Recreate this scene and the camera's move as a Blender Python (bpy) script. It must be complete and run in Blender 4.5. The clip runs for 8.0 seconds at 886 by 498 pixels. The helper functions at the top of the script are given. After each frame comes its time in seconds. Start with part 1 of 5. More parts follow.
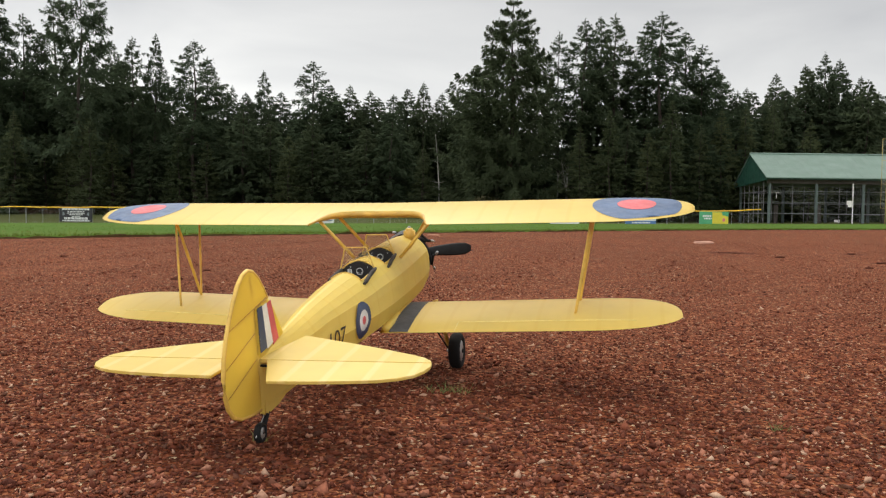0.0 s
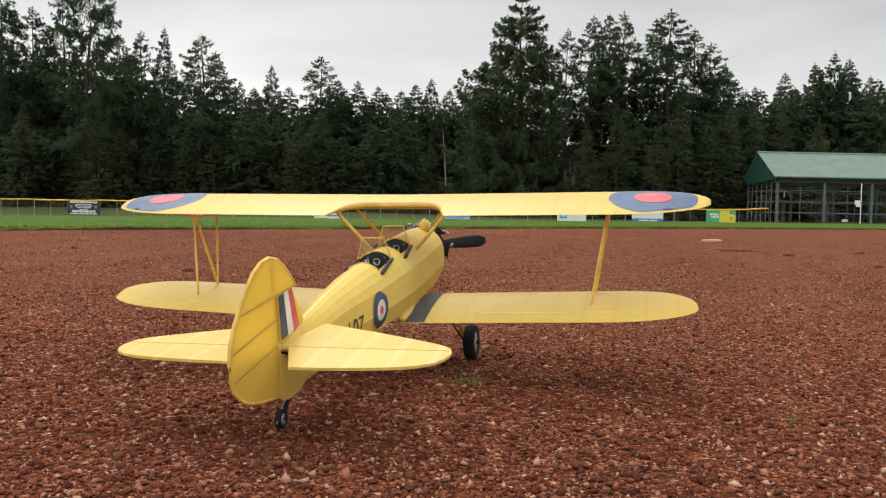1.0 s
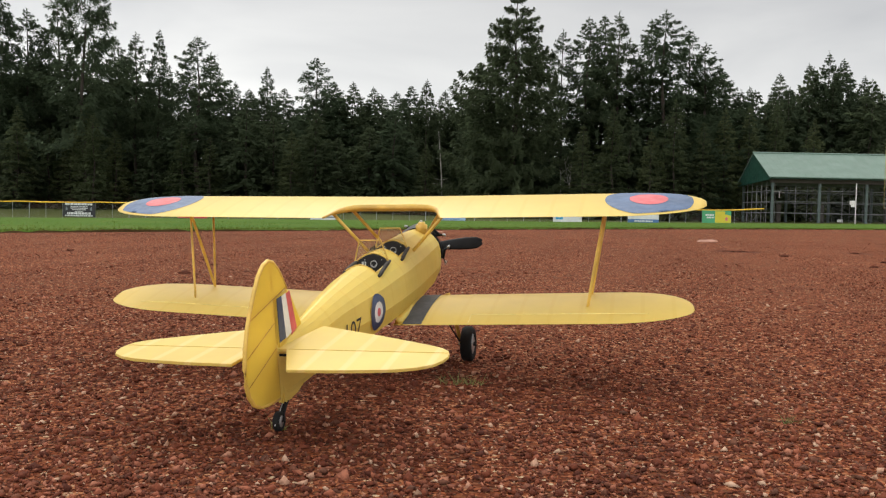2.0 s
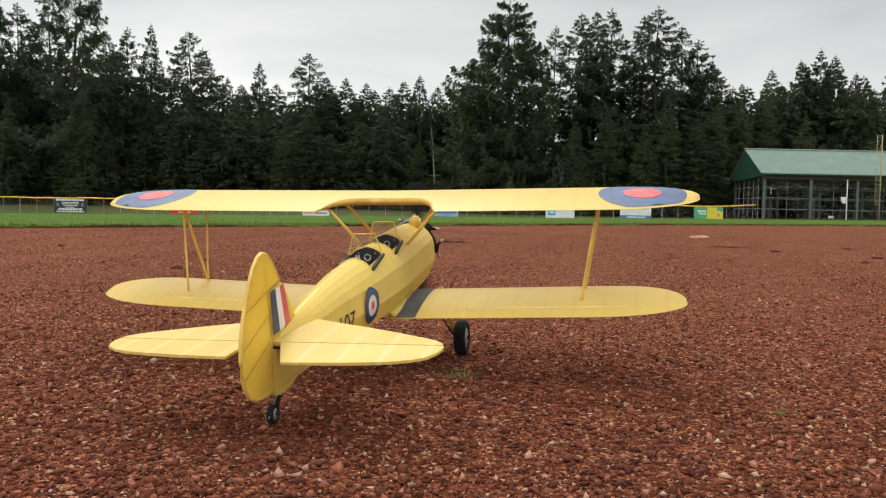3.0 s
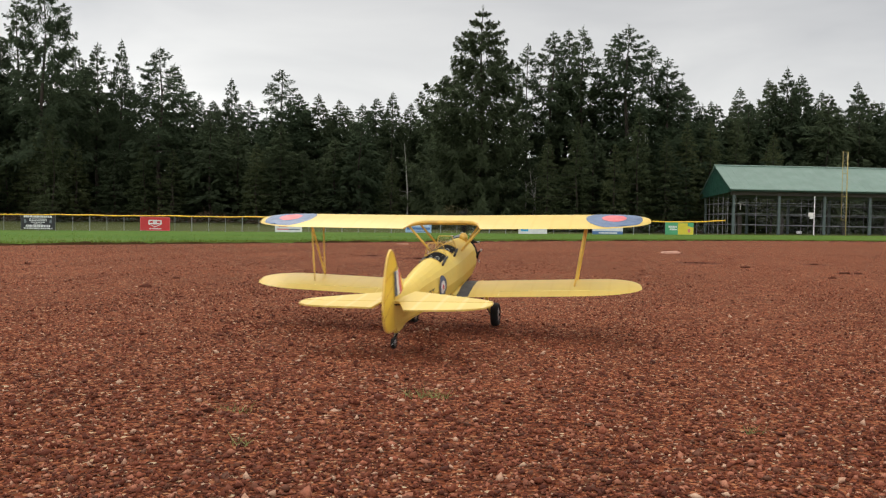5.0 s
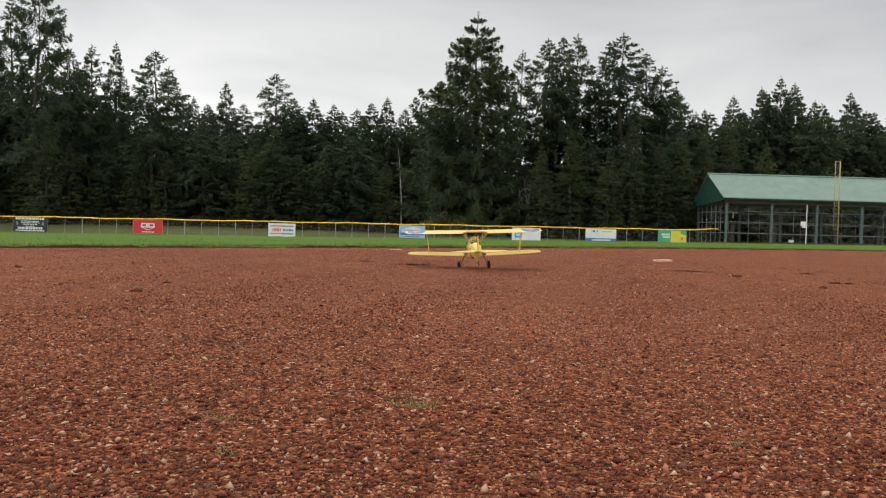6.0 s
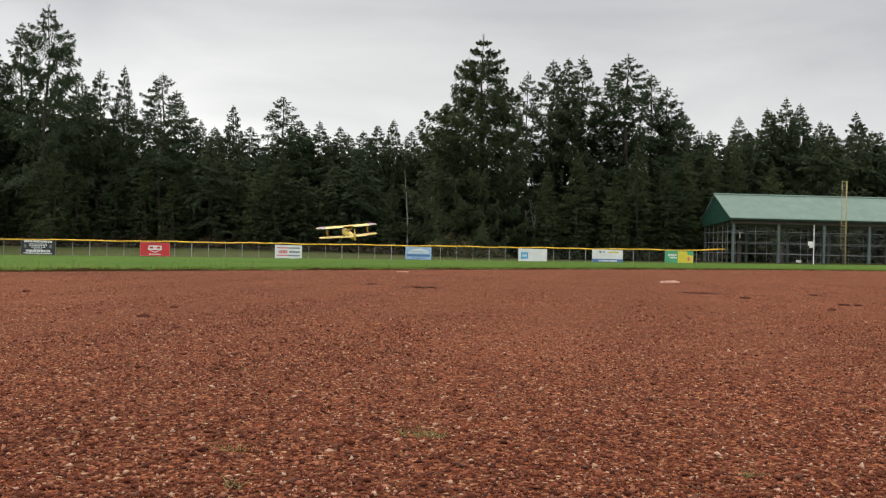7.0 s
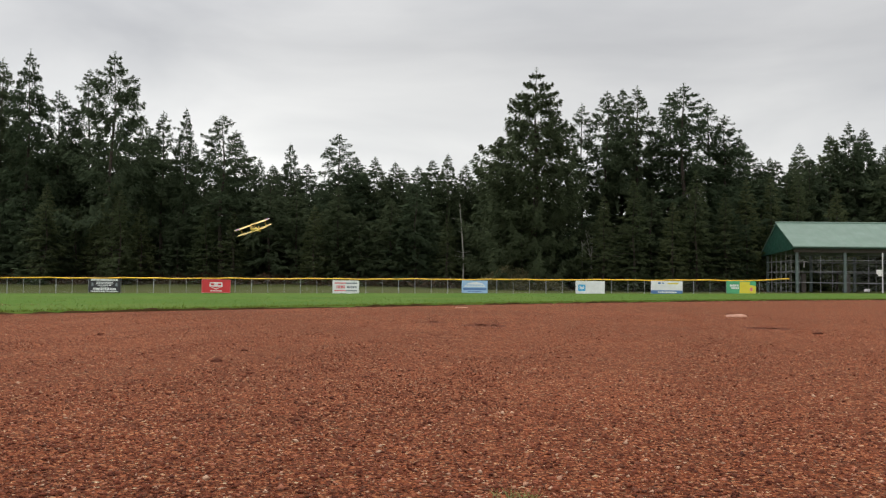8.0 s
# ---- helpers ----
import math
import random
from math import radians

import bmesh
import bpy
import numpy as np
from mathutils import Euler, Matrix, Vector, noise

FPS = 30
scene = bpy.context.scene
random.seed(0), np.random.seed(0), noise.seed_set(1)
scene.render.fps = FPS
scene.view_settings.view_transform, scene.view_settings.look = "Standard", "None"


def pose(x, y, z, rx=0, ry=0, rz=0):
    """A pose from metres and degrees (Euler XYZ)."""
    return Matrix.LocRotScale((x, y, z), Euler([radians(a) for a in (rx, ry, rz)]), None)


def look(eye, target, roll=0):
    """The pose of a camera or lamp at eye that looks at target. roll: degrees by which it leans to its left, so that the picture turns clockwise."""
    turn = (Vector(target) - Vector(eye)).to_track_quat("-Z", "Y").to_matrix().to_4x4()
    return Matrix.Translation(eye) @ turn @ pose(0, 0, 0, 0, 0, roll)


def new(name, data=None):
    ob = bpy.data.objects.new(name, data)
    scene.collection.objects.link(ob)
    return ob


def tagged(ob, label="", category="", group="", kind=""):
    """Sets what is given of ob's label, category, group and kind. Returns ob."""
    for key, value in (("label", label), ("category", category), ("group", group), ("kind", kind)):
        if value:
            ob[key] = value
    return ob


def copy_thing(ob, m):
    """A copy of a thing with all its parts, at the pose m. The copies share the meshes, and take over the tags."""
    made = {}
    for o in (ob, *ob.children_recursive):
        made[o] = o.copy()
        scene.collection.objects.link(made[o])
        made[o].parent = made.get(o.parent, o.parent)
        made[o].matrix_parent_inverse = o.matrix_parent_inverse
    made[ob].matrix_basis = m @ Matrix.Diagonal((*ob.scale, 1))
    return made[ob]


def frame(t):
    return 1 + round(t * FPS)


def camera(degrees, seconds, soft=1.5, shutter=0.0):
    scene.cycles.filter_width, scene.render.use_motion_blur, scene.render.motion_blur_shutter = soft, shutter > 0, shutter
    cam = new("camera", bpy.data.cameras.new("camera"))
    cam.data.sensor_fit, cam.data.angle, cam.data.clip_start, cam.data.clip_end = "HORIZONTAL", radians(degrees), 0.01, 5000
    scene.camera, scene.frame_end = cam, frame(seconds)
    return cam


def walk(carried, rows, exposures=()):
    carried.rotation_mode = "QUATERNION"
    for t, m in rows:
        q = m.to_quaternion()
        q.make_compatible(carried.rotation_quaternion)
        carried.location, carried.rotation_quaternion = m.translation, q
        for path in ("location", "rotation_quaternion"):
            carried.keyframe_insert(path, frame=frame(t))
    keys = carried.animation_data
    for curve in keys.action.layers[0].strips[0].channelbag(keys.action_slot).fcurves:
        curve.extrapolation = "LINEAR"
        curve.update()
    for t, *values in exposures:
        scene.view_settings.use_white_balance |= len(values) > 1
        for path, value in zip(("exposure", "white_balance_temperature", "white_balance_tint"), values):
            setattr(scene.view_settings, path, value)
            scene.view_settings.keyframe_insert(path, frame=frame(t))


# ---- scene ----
cam = camera(55.3, 8.0, soft=1.25, shutter=0.2)
PATH = [
    (0, (0.042, 0.042, 0.444), (0.001, 2.04, 0.364), 0.8),
    (0.5, (0.035, 0.035, 0.431), (-0.005, 2.033, 0.339), 1.1),
    (1, (0.015, 0.027, 0.431), (-0.04, 2.024, 0.342), 1.3),
    (1.5, (0.013, 0.022, 0.435), (-0.037, 2.019, 0.352), 1.2),
    (3, (0.01, 0.021, 0.427), (-0.018, 2.018, 0.332), 1.2),
    (3.5, (0.008, 0.02, 0.425), (0.0, 2.018, 0.334), 1.1),
    (4, (0.009, 0.024, 0.427), (0.011, 2.022, 0.344), 1.0),
    (4.5, (0.008, 0.025, 0.428), (0.02, 2.023, 0.357), 1.0),
    (5, (0.016, 0.033, 0.434), (0.05, 2.032, 0.378), 1.1),
    (6.5, (0.028, 0.032, 0.449), (0.077, 2.031, 0.422), 1.7),
    (7, (0.023, 0.034, 0.463), (0.056, 2.034, 0.47), 1.4),
    (7.5, (-0.006, 0.046, 0.497), (-0.013, 2.045, 0.551), 0.9),
    (8, (-0.063, 0.04, 0.525), (-0.161, 2.036, 0.607), 0.7),
]
walk(cam, [(t, look(eye, target, roll)) for t, eye, target, roll in PATH])

# ---- the place: sky and light ----
SUN_ELEVATION, SUN_AZIMUTH = 52.0, -16.0          # degrees; azimuth from straight ahead, minus is to the left


def node(tree, kind, **values):
    n = tree.nodes.new(kind)
    for key, value in values.items():
        n.inputs[key.replace("_", " ")].default_value = value
    return n


def ramp(tree, source, stops):
    n = tree.nodes.new("ShaderNodeValToRGB")
    while len(n.color_ramp.elements) < len(stops):
        n.color_ramp.elements.new(0.5)
    for e, (p, c) in zip(n.color_ramp.elements, stops):
        e.position, e.color = p, (*c, 1) if len(c) == 3 else c
    tree.links.new(source, n.inputs[0])
    return n.outputs[0]


def mix(tree, a, b, fac, blend="MIX"):
    n = tree.nodes.new("ShaderNodeMix")
    n.data_type, n.blend_type = "RGBA", blend
    for slot, v in ((0, fac), (6, a), (7, b)):
        if isinstance(v, bpy.types.NodeSocket):
            tree.links.new(v, n.inputs[slot])
        else:
            n.inputs[slot].default_value = v if slot == 0 else (*v, 1)
    return n.outputs[2]


def calc(tree, op, a, b=0.0, c=0.0):
    n = tree.nodes.new("ShaderNodeMath")
    n.operation = op
    for slot, v in enumerate((a, b, c)):
        if isinstance(v, bpy.types.NodeSocket):
            tree.links.new(v, n.inputs[slot])
        else:
            n.inputs[slot].default_value = v
    return n.outputs[0]


def overcast_sky():
    world = bpy.data.worlds.new("overcast_sky")
    scene.world = world
    world.use_nodes = True
    tr = world.node_tree
    back = tr.nodes["Background"]
    sky = tr.nodes.new("ShaderNodeTexSky")
    sky.sky_type, sky.sun_disc = "NISHITA", False
    sky.sun_elevation, sky.sun_rotation = radians(SUN_ELEVATION), radians(SUN_AZIMUTH)
    clear = mix(tr, (0, 0, 0), sky.outputs[0], 0.06)
    co = tr.nodes.new("ShaderNodeTexCoord")
    sep = tr.nodes.new("ShaderNodeSeparateXYZ")
    tr.links.new(co.outputs["Generated"], sep.inputs[0])
    flat = tr.nodes.new("ShaderNodeMapping")
    flat.inputs["Scale"].default_value = (1.0, 1.0, 3.2)
    tr.links.new(co.outputs["Generated"], flat.inputs[0])
    n1 = node(tr, "ShaderNodeTexNoise", Scale=2.1, Detail=5.0, Roughness=0.52, Distortion=0.4)
    tr.links.new(flat.outputs[0], n1.inputs["Vector"])
    up = ramp(tr, sep.outputs[2], [(0.0, (0.98, 0.98, 0.955)), (0.14, (0.91, 0.91, 0.895)), (0.27, (0.65, 0.65, 0.655)), (0.42, (0.85, 0.85, 0.85)), (1.0, (1.45, 1.44, 1.42))])
    patch = ramp(tr, n1.outputs[0], [(0.32, (0.80, 0.81, 0.83)), (0.66, (1.10, 1.10, 1.09))])
    behind = ramp(tr, calc(tr, "MULTIPLY_ADD", sep.outputs[1], -0.5, 0.5), [(0.25, (1.0, 1.0, 1.0)), (0.85, (1.75, 1.74, 1.72))])
    aside = ramp(tr, calc(tr, "MULTIPLY_ADD", sep.outputs[0], 0.5, 0.5), [(0.25, (1.15, 1.15, 1.15)), (0.46, (1.0, 1.0, 1.0)), (0.62, (0.93, 0.93, 0.935)), (0.8, (0.93, 0.93, 0.935))])
    up = mix(tr, up, aside, 1.0, "MULTIPLY")
    cloud = mix(tr, mix(tr, up, patch, 1.0, "MULTIPLY"), behind, 1.0, "MULTIPLY")
    tr.links.new(mix(tr, clear, cloud, 0.93), back.inputs[0])
    back.inputs[1].default_value = 1.0
    sun = bpy.data.lights.new("sun", "SUN")
    sun.energy, sun.angle, sun.color = 1.4, radians(18), (1.0, 0.94, 0.84)
    a, e = radians(SUN_AZIMUTH), radians(SUN_ELEVATION)
    ob = new("sun", sun)
    ob.matrix_world = look((40 * math.sin(a) * math.cos(e), 40 * math.cos(a) * math.cos(e), 40 * math.sin(e)), (0, 0, 0))


overcast_sky()


# ---- materials ----
def material(name, colour, rough=0.6, metal=0.0, gloss=0.5):
    m = bpy.data.materials.new(name)
    m.use_nodes = True
    p = m.node_tree.nodes["Principled BSDF"]
    p.inputs["Base Color"].default_value = (*colour, 1)
    p.inputs["Roughness"].default_value, p.inputs["Metallic"].default_value = rough, metal
    p.inputs["Specular IOR Level"].default_value = gloss
    return m, m.node_tree, p


def coords(tr, scale=1.0, space="Object"):
    co = tr.nodes.new("ShaderNodeTexCoord")
    mp = tr.nodes.new("ShaderNodeMapping")
    mp.inputs["Scale"].default_value = (scale,) * 3 if isinstance(scale, (int, float)) else scale
    tr.links.new(co.outputs[space], mp.inputs[0])
    return mp.outputs[0]


def noisy(tr, vec, scale, detail=4.0, rough=0.55):
    n = node(tr, "ShaderNodeTexNoise", Scale=scale, Detail=detail, Roughness=rough)
    tr.links.new(vec, n.inputs["Vector"])
    return n.outputs[0]


def bump(tr, p, height, strength=0.3, distance=0.01):
    b = node(tr, "ShaderNodeBump", Strength=strength, Distance=distance)
    tr.links.new(height, b.inputs["Height"])
    tr.links.new(b.outputs[0], p.inputs["Normal"])


def worn(name, colour, rough=0.6, metal=0.0, scale=8.0, spread=0.25, relief=0.1, grain=60.0, gloss=0.5):
    """A painted or plain surface with stains at one scale and grain at another."""
    m, tr, p = material(name, colour, rough, metal, gloss)
    v = coords(tr)
    low = tuple(c * (1 - spread) for c in colour)
    high = tuple(min(1, c * (1 + spread * 0.6)) for c in colour)
    base = ramp(tr, noisy(tr, v, scale), [(0.3, low), (0.7, high)])
    fine = ramp(tr, noisy(tr, v, grain, 2.0), [(0.3, (0.9, 0.9, 0.9)), (0.7, (1.05, 1.05, 1.05))])
    tr.links.new(mix(tr, base, fine, 0.6, "MULTIPLY"), p.inputs["Base Color"])
    tr.links.new(ramp(tr, noisy(tr, v, scale * 2.3), [(0.3, (max(rough - 0.12, 0),) * 3), (0.7, (min(rough + 0.12, 1),) * 3)]), p.inputs["Roughness"])
    if relief:
        bump(tr, p, noisy(tr, v, grain), relief, 0.002)
    return m


STONE_STOPS = [(0.0, (0.0459, 0.0147, 0.0086)), (0.10, (0.0643, 0.0189, 0.0091)), (0.40, (0.1359, 0.0368, 0.0160)), (0.60, (0.1882, 0.0580, 0.0259)), (0.70, (0.1056, 0.0570, 0.0338)),
               (0.80, (0.2754, 0.0865, 0.0424)), (0.965, (0.3488, 0.1610, 0.0847)), (1.0, (0.4957, 0.4048, 0.2854))]
LOOSE_STOPS = [(0.0, (0.0700, 0.0215, 0.0135)), (0.30, (0.1250, 0.0355, 0.0190)), (0.56, (0.1830, 0.0545, 0.0285)), (0.68, (0.1180, 0.0545, 0.0350)), (0.80, (0.2650, 0.0840, 0.0460)),
               (0.93, (0.3600, 0.1500, 0.0910)), (1.0, (0.5000, 0.3400, 0.2350))]
DARK_MARKS = [(-0.05, 10.95, 0.34), (3.60, 11.15, 0.36), (-0.75, 11.6, 0.20), (5.2, 11.3, 0.24), (4.5, 8.95, 0.18), (7.4, 13.0, 0.3)]
CLODS = [(-1.80, 5.49, 0.075, 0.030), (-1.76, 5.44, 0.040, 0.016), (-1.86, 6.35, 0.060, 0.022), (-3.69, 7.90, 0.070, 0.026), (3.50, 11.22, 0.20, 0.018), (3.72, 11.20, 0.15, 0.015), (3.60, 11.10, 0.10, 0.02),
         (3.81, 10.07, 0.13, 0.022), (3.84, 7.95, 0.09, 0.022), (4.45, 8.95, 0.14, 0.024), (4.60, 8.96, 0.10, 0.018), (-0.10, 10.95, 0.16, 0.026), (0.08, 10.98, 0.12, 0.02), (-0.75, 11.6, 0.14, 0.022), (5.2, 11.3, 0.15, 0.022)]


def cinder_dirt():
    m, tr, p = material("red_cinder_dirt", (0.15, 0.05, 0.04), 0.95, gloss=0.08)
    v = coords(tr)
    cells = node(tr, "ShaderNodeTexVoronoi", Scale=115.0)
    tr.links.new(v, cells.inputs["Vector"])
    sep = tr.nodes.new("ShaderNodeSeparateColor")
    tr.links.new(cells.outputs["Color"], sep.inputs[0])
    grit = ramp(tr, sep.outputs[0], STONE_STOPS)
    wide = ramp(tr, noisy(tr, v, 0.35, 5.0, 0.6), [(0.3, (0.75, 0.72, 0.66)), (0.7, (1.05, 0.98, 0.90))])
    mid = ramp(tr, noisy(tr, v, 5.0, 4.0, 0.6), [(0.3, (0.82, 0.80, 0.80)), (0.72, (1.18, 1.16, 1.14))])
    base = mix(tr, mix(tr, grit, wide, 1.0, "MULTIPLY"), mid, 1.0, "MULTIPLY")
    # scuffed hollows, drawn only as a darker red-brown in the base colour
    geo = tr.nodes.new("ShaderNodeNewGeometry")
    wob = node(tr, "ShaderNodeTexNoise", Scale=3.0, Detail=4.0)
    tr.links.new(geo.outputs["Position"], wob.inputs["Vector"])
    bent = tr.nodes.new("ShaderNodeVectorMath")
    bent.operation = "MULTIPLY_ADD"
    tr.links.new(wob.outputs["Color"], bent.inputs[0])
    bent.inputs[1].default_value = (0.24, 0.5, 0.0)
    tr.links.new(geo.outputs["Position"], bent.inputs[2])
    marks = None
    for x, y, r in DARK_MARKS:
        d = tr.nodes.new("ShaderNodeVectorMath")
        d.operation = "DISTANCE"
        tr.links.new(bent.outputs[0], d.inputs[0])
        d.inputs[1].default_value = (x + 0.12, y + 0.25, 0)
        s = calc(tr, "DIVIDE", d.outputs["Value"], r)
        s = calc(tr, "SUBTRACT", 1.0, s)
        s = calc(tr, "MAXIMUM", s, 0.0)
        marks = s if marks is None else calc(tr, "ADD", marks, s)
    marks = calc(tr, "MINIMUM", calc(tr, "MULTIPLY", marks, 2.6), 0.55)
    tr.links.new(mix(tr, base, (0.050, 0.018, 0.013), marks), p.inputs["Base Color"])
    bump(tr, p, cells.outputs["Distance"], 0.65, 0.006)
    return m


def loose_stone():
    m, tr, p = material("crushed_cinder_stone", (0.15, 0.05, 0.04), 0.9, gloss=0.15)
    geo = tr.nodes.new("ShaderNodeNewGeometry")
    base = ramp(tr, geo.outputs["Random Per Island"], LOOSE_STOPS)
    v = coords(tr)
    tone = ramp(tr, noisy(tr, v, 220.0, 3.0), [(0.3, (0.75, 0.75, 0.75)), (0.7, (1.15, 1.15, 1.15))])
    wide = ramp(tr, noisy(tr, v, 2.2, 3.0), [(0.3, (0.82, 0.80, 0.80)), (0.7, (1.12, 1.10, 1.10))])
    tr.links.new(mix(tr, mix(tr, base, tone, 1.0, "MULTIPLY"), wide, 1.0, "MULTIPLY"), p.inputs["Base Color"])
    return m


def turf():
    m, tr, p = material("outfield_turf", (0.06, 0.10, 0.03), 0.9, gloss=0.1)
    v = coords(tr)
    a = ramp(tr, noisy(tr, v, 0.22, 6.0, 0.65), [(0.3, (0.050, 0.112, 0.012)), (0.5, (0.069, 0.138, 0.016)), (0.72, (0.110, 0.150, 0.027))])
    b = ramp(tr, noisy(tr, v, 14.0, 4.0, 0.6), [(0.3, (0.72, 0.75, 0.7)), (0.7, (1.2, 1.15, 1.1))])
    # darker, browner ground colour beyond the fence
    geo = tr.nodes.new("ShaderNodeNewGeometry")
    sep = tr.nodes.new("ShaderNodeSeparateXYZ")
    tr.links.new(geo.outputs["Position"], sep.inputs[0])
    past = calc(tr, "SUBTRACT", calc(tr, "MULTIPLY_ADD", sep.outputs[0], -0.0426, sep.outputs[1]), 63.0)
    past = calc(tr, "MINIMUM", calc(tr, "MAXIMUM", past, 0.0), 0.85)
    a = mix(tr, a, (0.060, 0.060, 0.022), past)
    tr.links.new(mix(tr, a, b, 1.0, "MULTIPLY"), p.inputs["Base Color"])
    bump(tr, p, noisy(tr, v, 30.0, 4.0, 0.7), 0.8, 0.03)
    return m


def foliage(name, low, high, thinness=0.4):
    m, tr, p = material(name, high, 0.9, gloss=0.03)
    geo = tr.nodes.new("ShaderNodeNewGeometry")
    info = tr.nodes.new("ShaderNodeObjectInfo")
    base = ramp(tr, geo.outputs["Random Per Island"], [(0.0, low), (0.75, high), (1.0, tuple(c * 1.2 for c in high))])
    tint = ramp(tr, info.outputs["Random"], [(0.0, (0.86, 0.90, 0.88)), (0.5, (1.0, 1.0, 1.0)), (1.0, (1.10, 1.06, 0.98))])
    base = mix(tr, base, tint, 1.0, "MULTIPLY")
    tr.links.new(base, p.inputs["Base Color"])
    thin = tr.nodes.new("ShaderNodeBsdfTranslucent")
    tr.links.new(base, thin.inputs[0])
    both = tr.nodes.new("ShaderNodeMixShader")
    both.inputs[0].default_value = thinness
    tr.links.new(p.outputs[0], both.inputs[1])
    tr.links.new(thin.outputs[0], both.inputs[2])
    tr.links.new(both.outputs[0], tr.nodes["Material Output"].inputs[0])
    return m


def bark(name, colour):
    m, tr, p = material(name, colour, 0.95)
    v = coords(tr, (6.0, 6.0, 0.9))
    n = noisy(tr, v, 3.0, 6.0, 0.65)
    tr.links.new(ramp(tr, n, [(0.3, tuple(c * 0.5 for c in colour)), (0.7, tuple(c * 1.3 for c in colour))]), p.inputs["Base Color"])
    bump(tr, p, n, 0.8, 0.05)
    return m


def doped_fabric(name, colour, rib_pitch=0.0, axis=0, offset=0.0, width=0.09, show=0.3, thinness=0.22, tone=(0.93, 0.86, 0.62)):
    """Thin yellow fabric on a frame: slightly see-through, with the framework showing as faint darker bands."""
    m, tr, p = material(name, colour, 0.42)
    v = coords(tr)
    base = ramp(tr, noisy(tr, v, 7.0, 4.0), [(0.3, tuple(c * 0.93 for c in colour)), (0.7, tuple(min(c * 1.04, 0.95) for c in colour))])
    if rib_pitch:
        sep = tr.nodes.new("ShaderNodeSeparateXYZ")
        co = tr.nodes.new("ShaderNodeTexCoord")
        tr.links.new(co.outputs["Object"], sep.inputs[0])
        s = calc(tr, "ADD", calc(tr, "DIVIDE", sep.outputs[axis], rib_pitch), offset + 200.0)
        s = calc(tr, "ABSOLUTE", calc(tr, "SUBTRACT", calc(tr, "FRACT", s), 0.5))
        band = ramp(tr, s, [(0.0, (1, 1, 1)), (width * 0.5, (1, 1, 1)), (width, (0, 0, 0))])
        base = mix(tr, base, tuple(c * k for c, k in zip(colour, tone)), calc(tr, "MULTIPLY", band, show))
        bump(tr, p, band, 0.25 * show, 0.002)
    tr.links.new(base, p.inputs["Base Color"])
    thin = tr.nodes.new("ShaderNodeBsdfTranslucent")
    tr.links.new(base, thin.inputs[0])
    both = tr.nodes.new("ShaderNodeMixShader")
    both.inputs[0].default_value = thinness
    tr.links.new(p.outputs[0], both.inputs[1])
    tr.links.new(thin.outputs[0], both.inputs[2])
    tr.links.new(both.outputs[0], tr.nodes["Material Output"].inputs[0])
    return m


def clear_sheet():
    m, tr, p = material("clear_celluloid", (0.95, 0.90, 0.70), 0.08)
    p.inputs["Transmission Weight"].default_value = 0.92
    p.inputs["IOR"].default_value = 1.12
    return m


YELLOW = (0.765, 0.560, 0.128)
M_DIRT, M_STONE, M_TURF = cinder_dirt(), loose_stone(), turf()
M_BLADE = foliage("grass_blade", (0.060, 0.104, 0.014), (0.128, 0.166, 0.032))
M_WEED = foliage("weed_blade", (0.12, 0.15, 0.05), (0.28, 0.29, 0.13))
M_NEEDLE = foliage("fir_needles", (0.070, 0.093, 0.057), (0.085, 0.112, 0.064), 0.66)
M_YOUNG = foliage("young_fir_needles", (0.088, 0.110, 0.058), (0.106, 0.128, 0.064), 0.6)
M_BRACKEN = foliage("dead_bracken", (0.060, 0.040, 0.030), (0.125, 0.088, 0.060), 0.3)
M_BRUSH = foliage("dry_brush", (0.10, 0.10, 0.05), (0.20, 0.18, 0.10))
M_BARK, M_SNAG = bark("fir_bark", (0.055, 0.042, 0.034)), bark("bleached_wood", (0.25, 0.24, 0.215))
M_WING = doped_fabric("yellow_wing_fabric", YELLOW, 0.0762, 0, 0.5)
M_TAIL = doped_fabric("yellow_tail_fabric", (0.78, 0.585, 0.15), 0.075, 0, 0.25, 0.12, 0.6, tone=(1.10, 1.12, 1.7))
M_SKIN = doped_fabric("yellow_fuselage_fabric", (0.90, 0.695, 0.165), 0.11, 1, 0.2, 0.05, thinness=0.32)
M_RUDDER = doped_fabric("yellow_rudder_fabric", (0.90, 0.725, 0.165), thinness=0.65)
M_WOOD = worn("yellow_painted_wood", (0.76, 0.49, 0.095), 0.45, scale=20, grain=200)
M_SEAM = worn("pale_yellow_seam", (0.86, 0.70, 0.25), 0.5, scale=20, grain=200)
M_FRAME = worn("amber_frame_edge", (0.62, 0.36, 0.06), 0.5, scale=20, grain=200)
M_BLACK = worn("black_plastic", (0.009, 0.009, 0.010), 0.6, gloss=0.2, scale=20, grain=200)
M_RUBBER = worn("tyre_rubber", (0.014, 0.014, 0.014), 0.8, gloss=0.2, scale=30, grain=300, relief=0.3)
M_COWL = worn("grey_cowl", (0.16, 0.17, 0.18), 0.5, 0.3, scale=30, grain=200)
M_ALLOY = worn("dull_alloy", (0.42, 0.42, 0.42), 0.38, 0.7, scale=40, grain=300)
M_PAD = worn("cockpit_leather", (0.055, 0.050, 0.047), 0.6, gloss=0.12, scale=40, grain=400, relief=0.3)
M_INSIDE = worn("cockpit_dark", (0.020, 0.017, 0.016), 0.75, scale=40, grain=400)
M_DIAL = worn("dial_white", (0.62, 0.62, 0.60), 0.5, scale=60, grain=400)
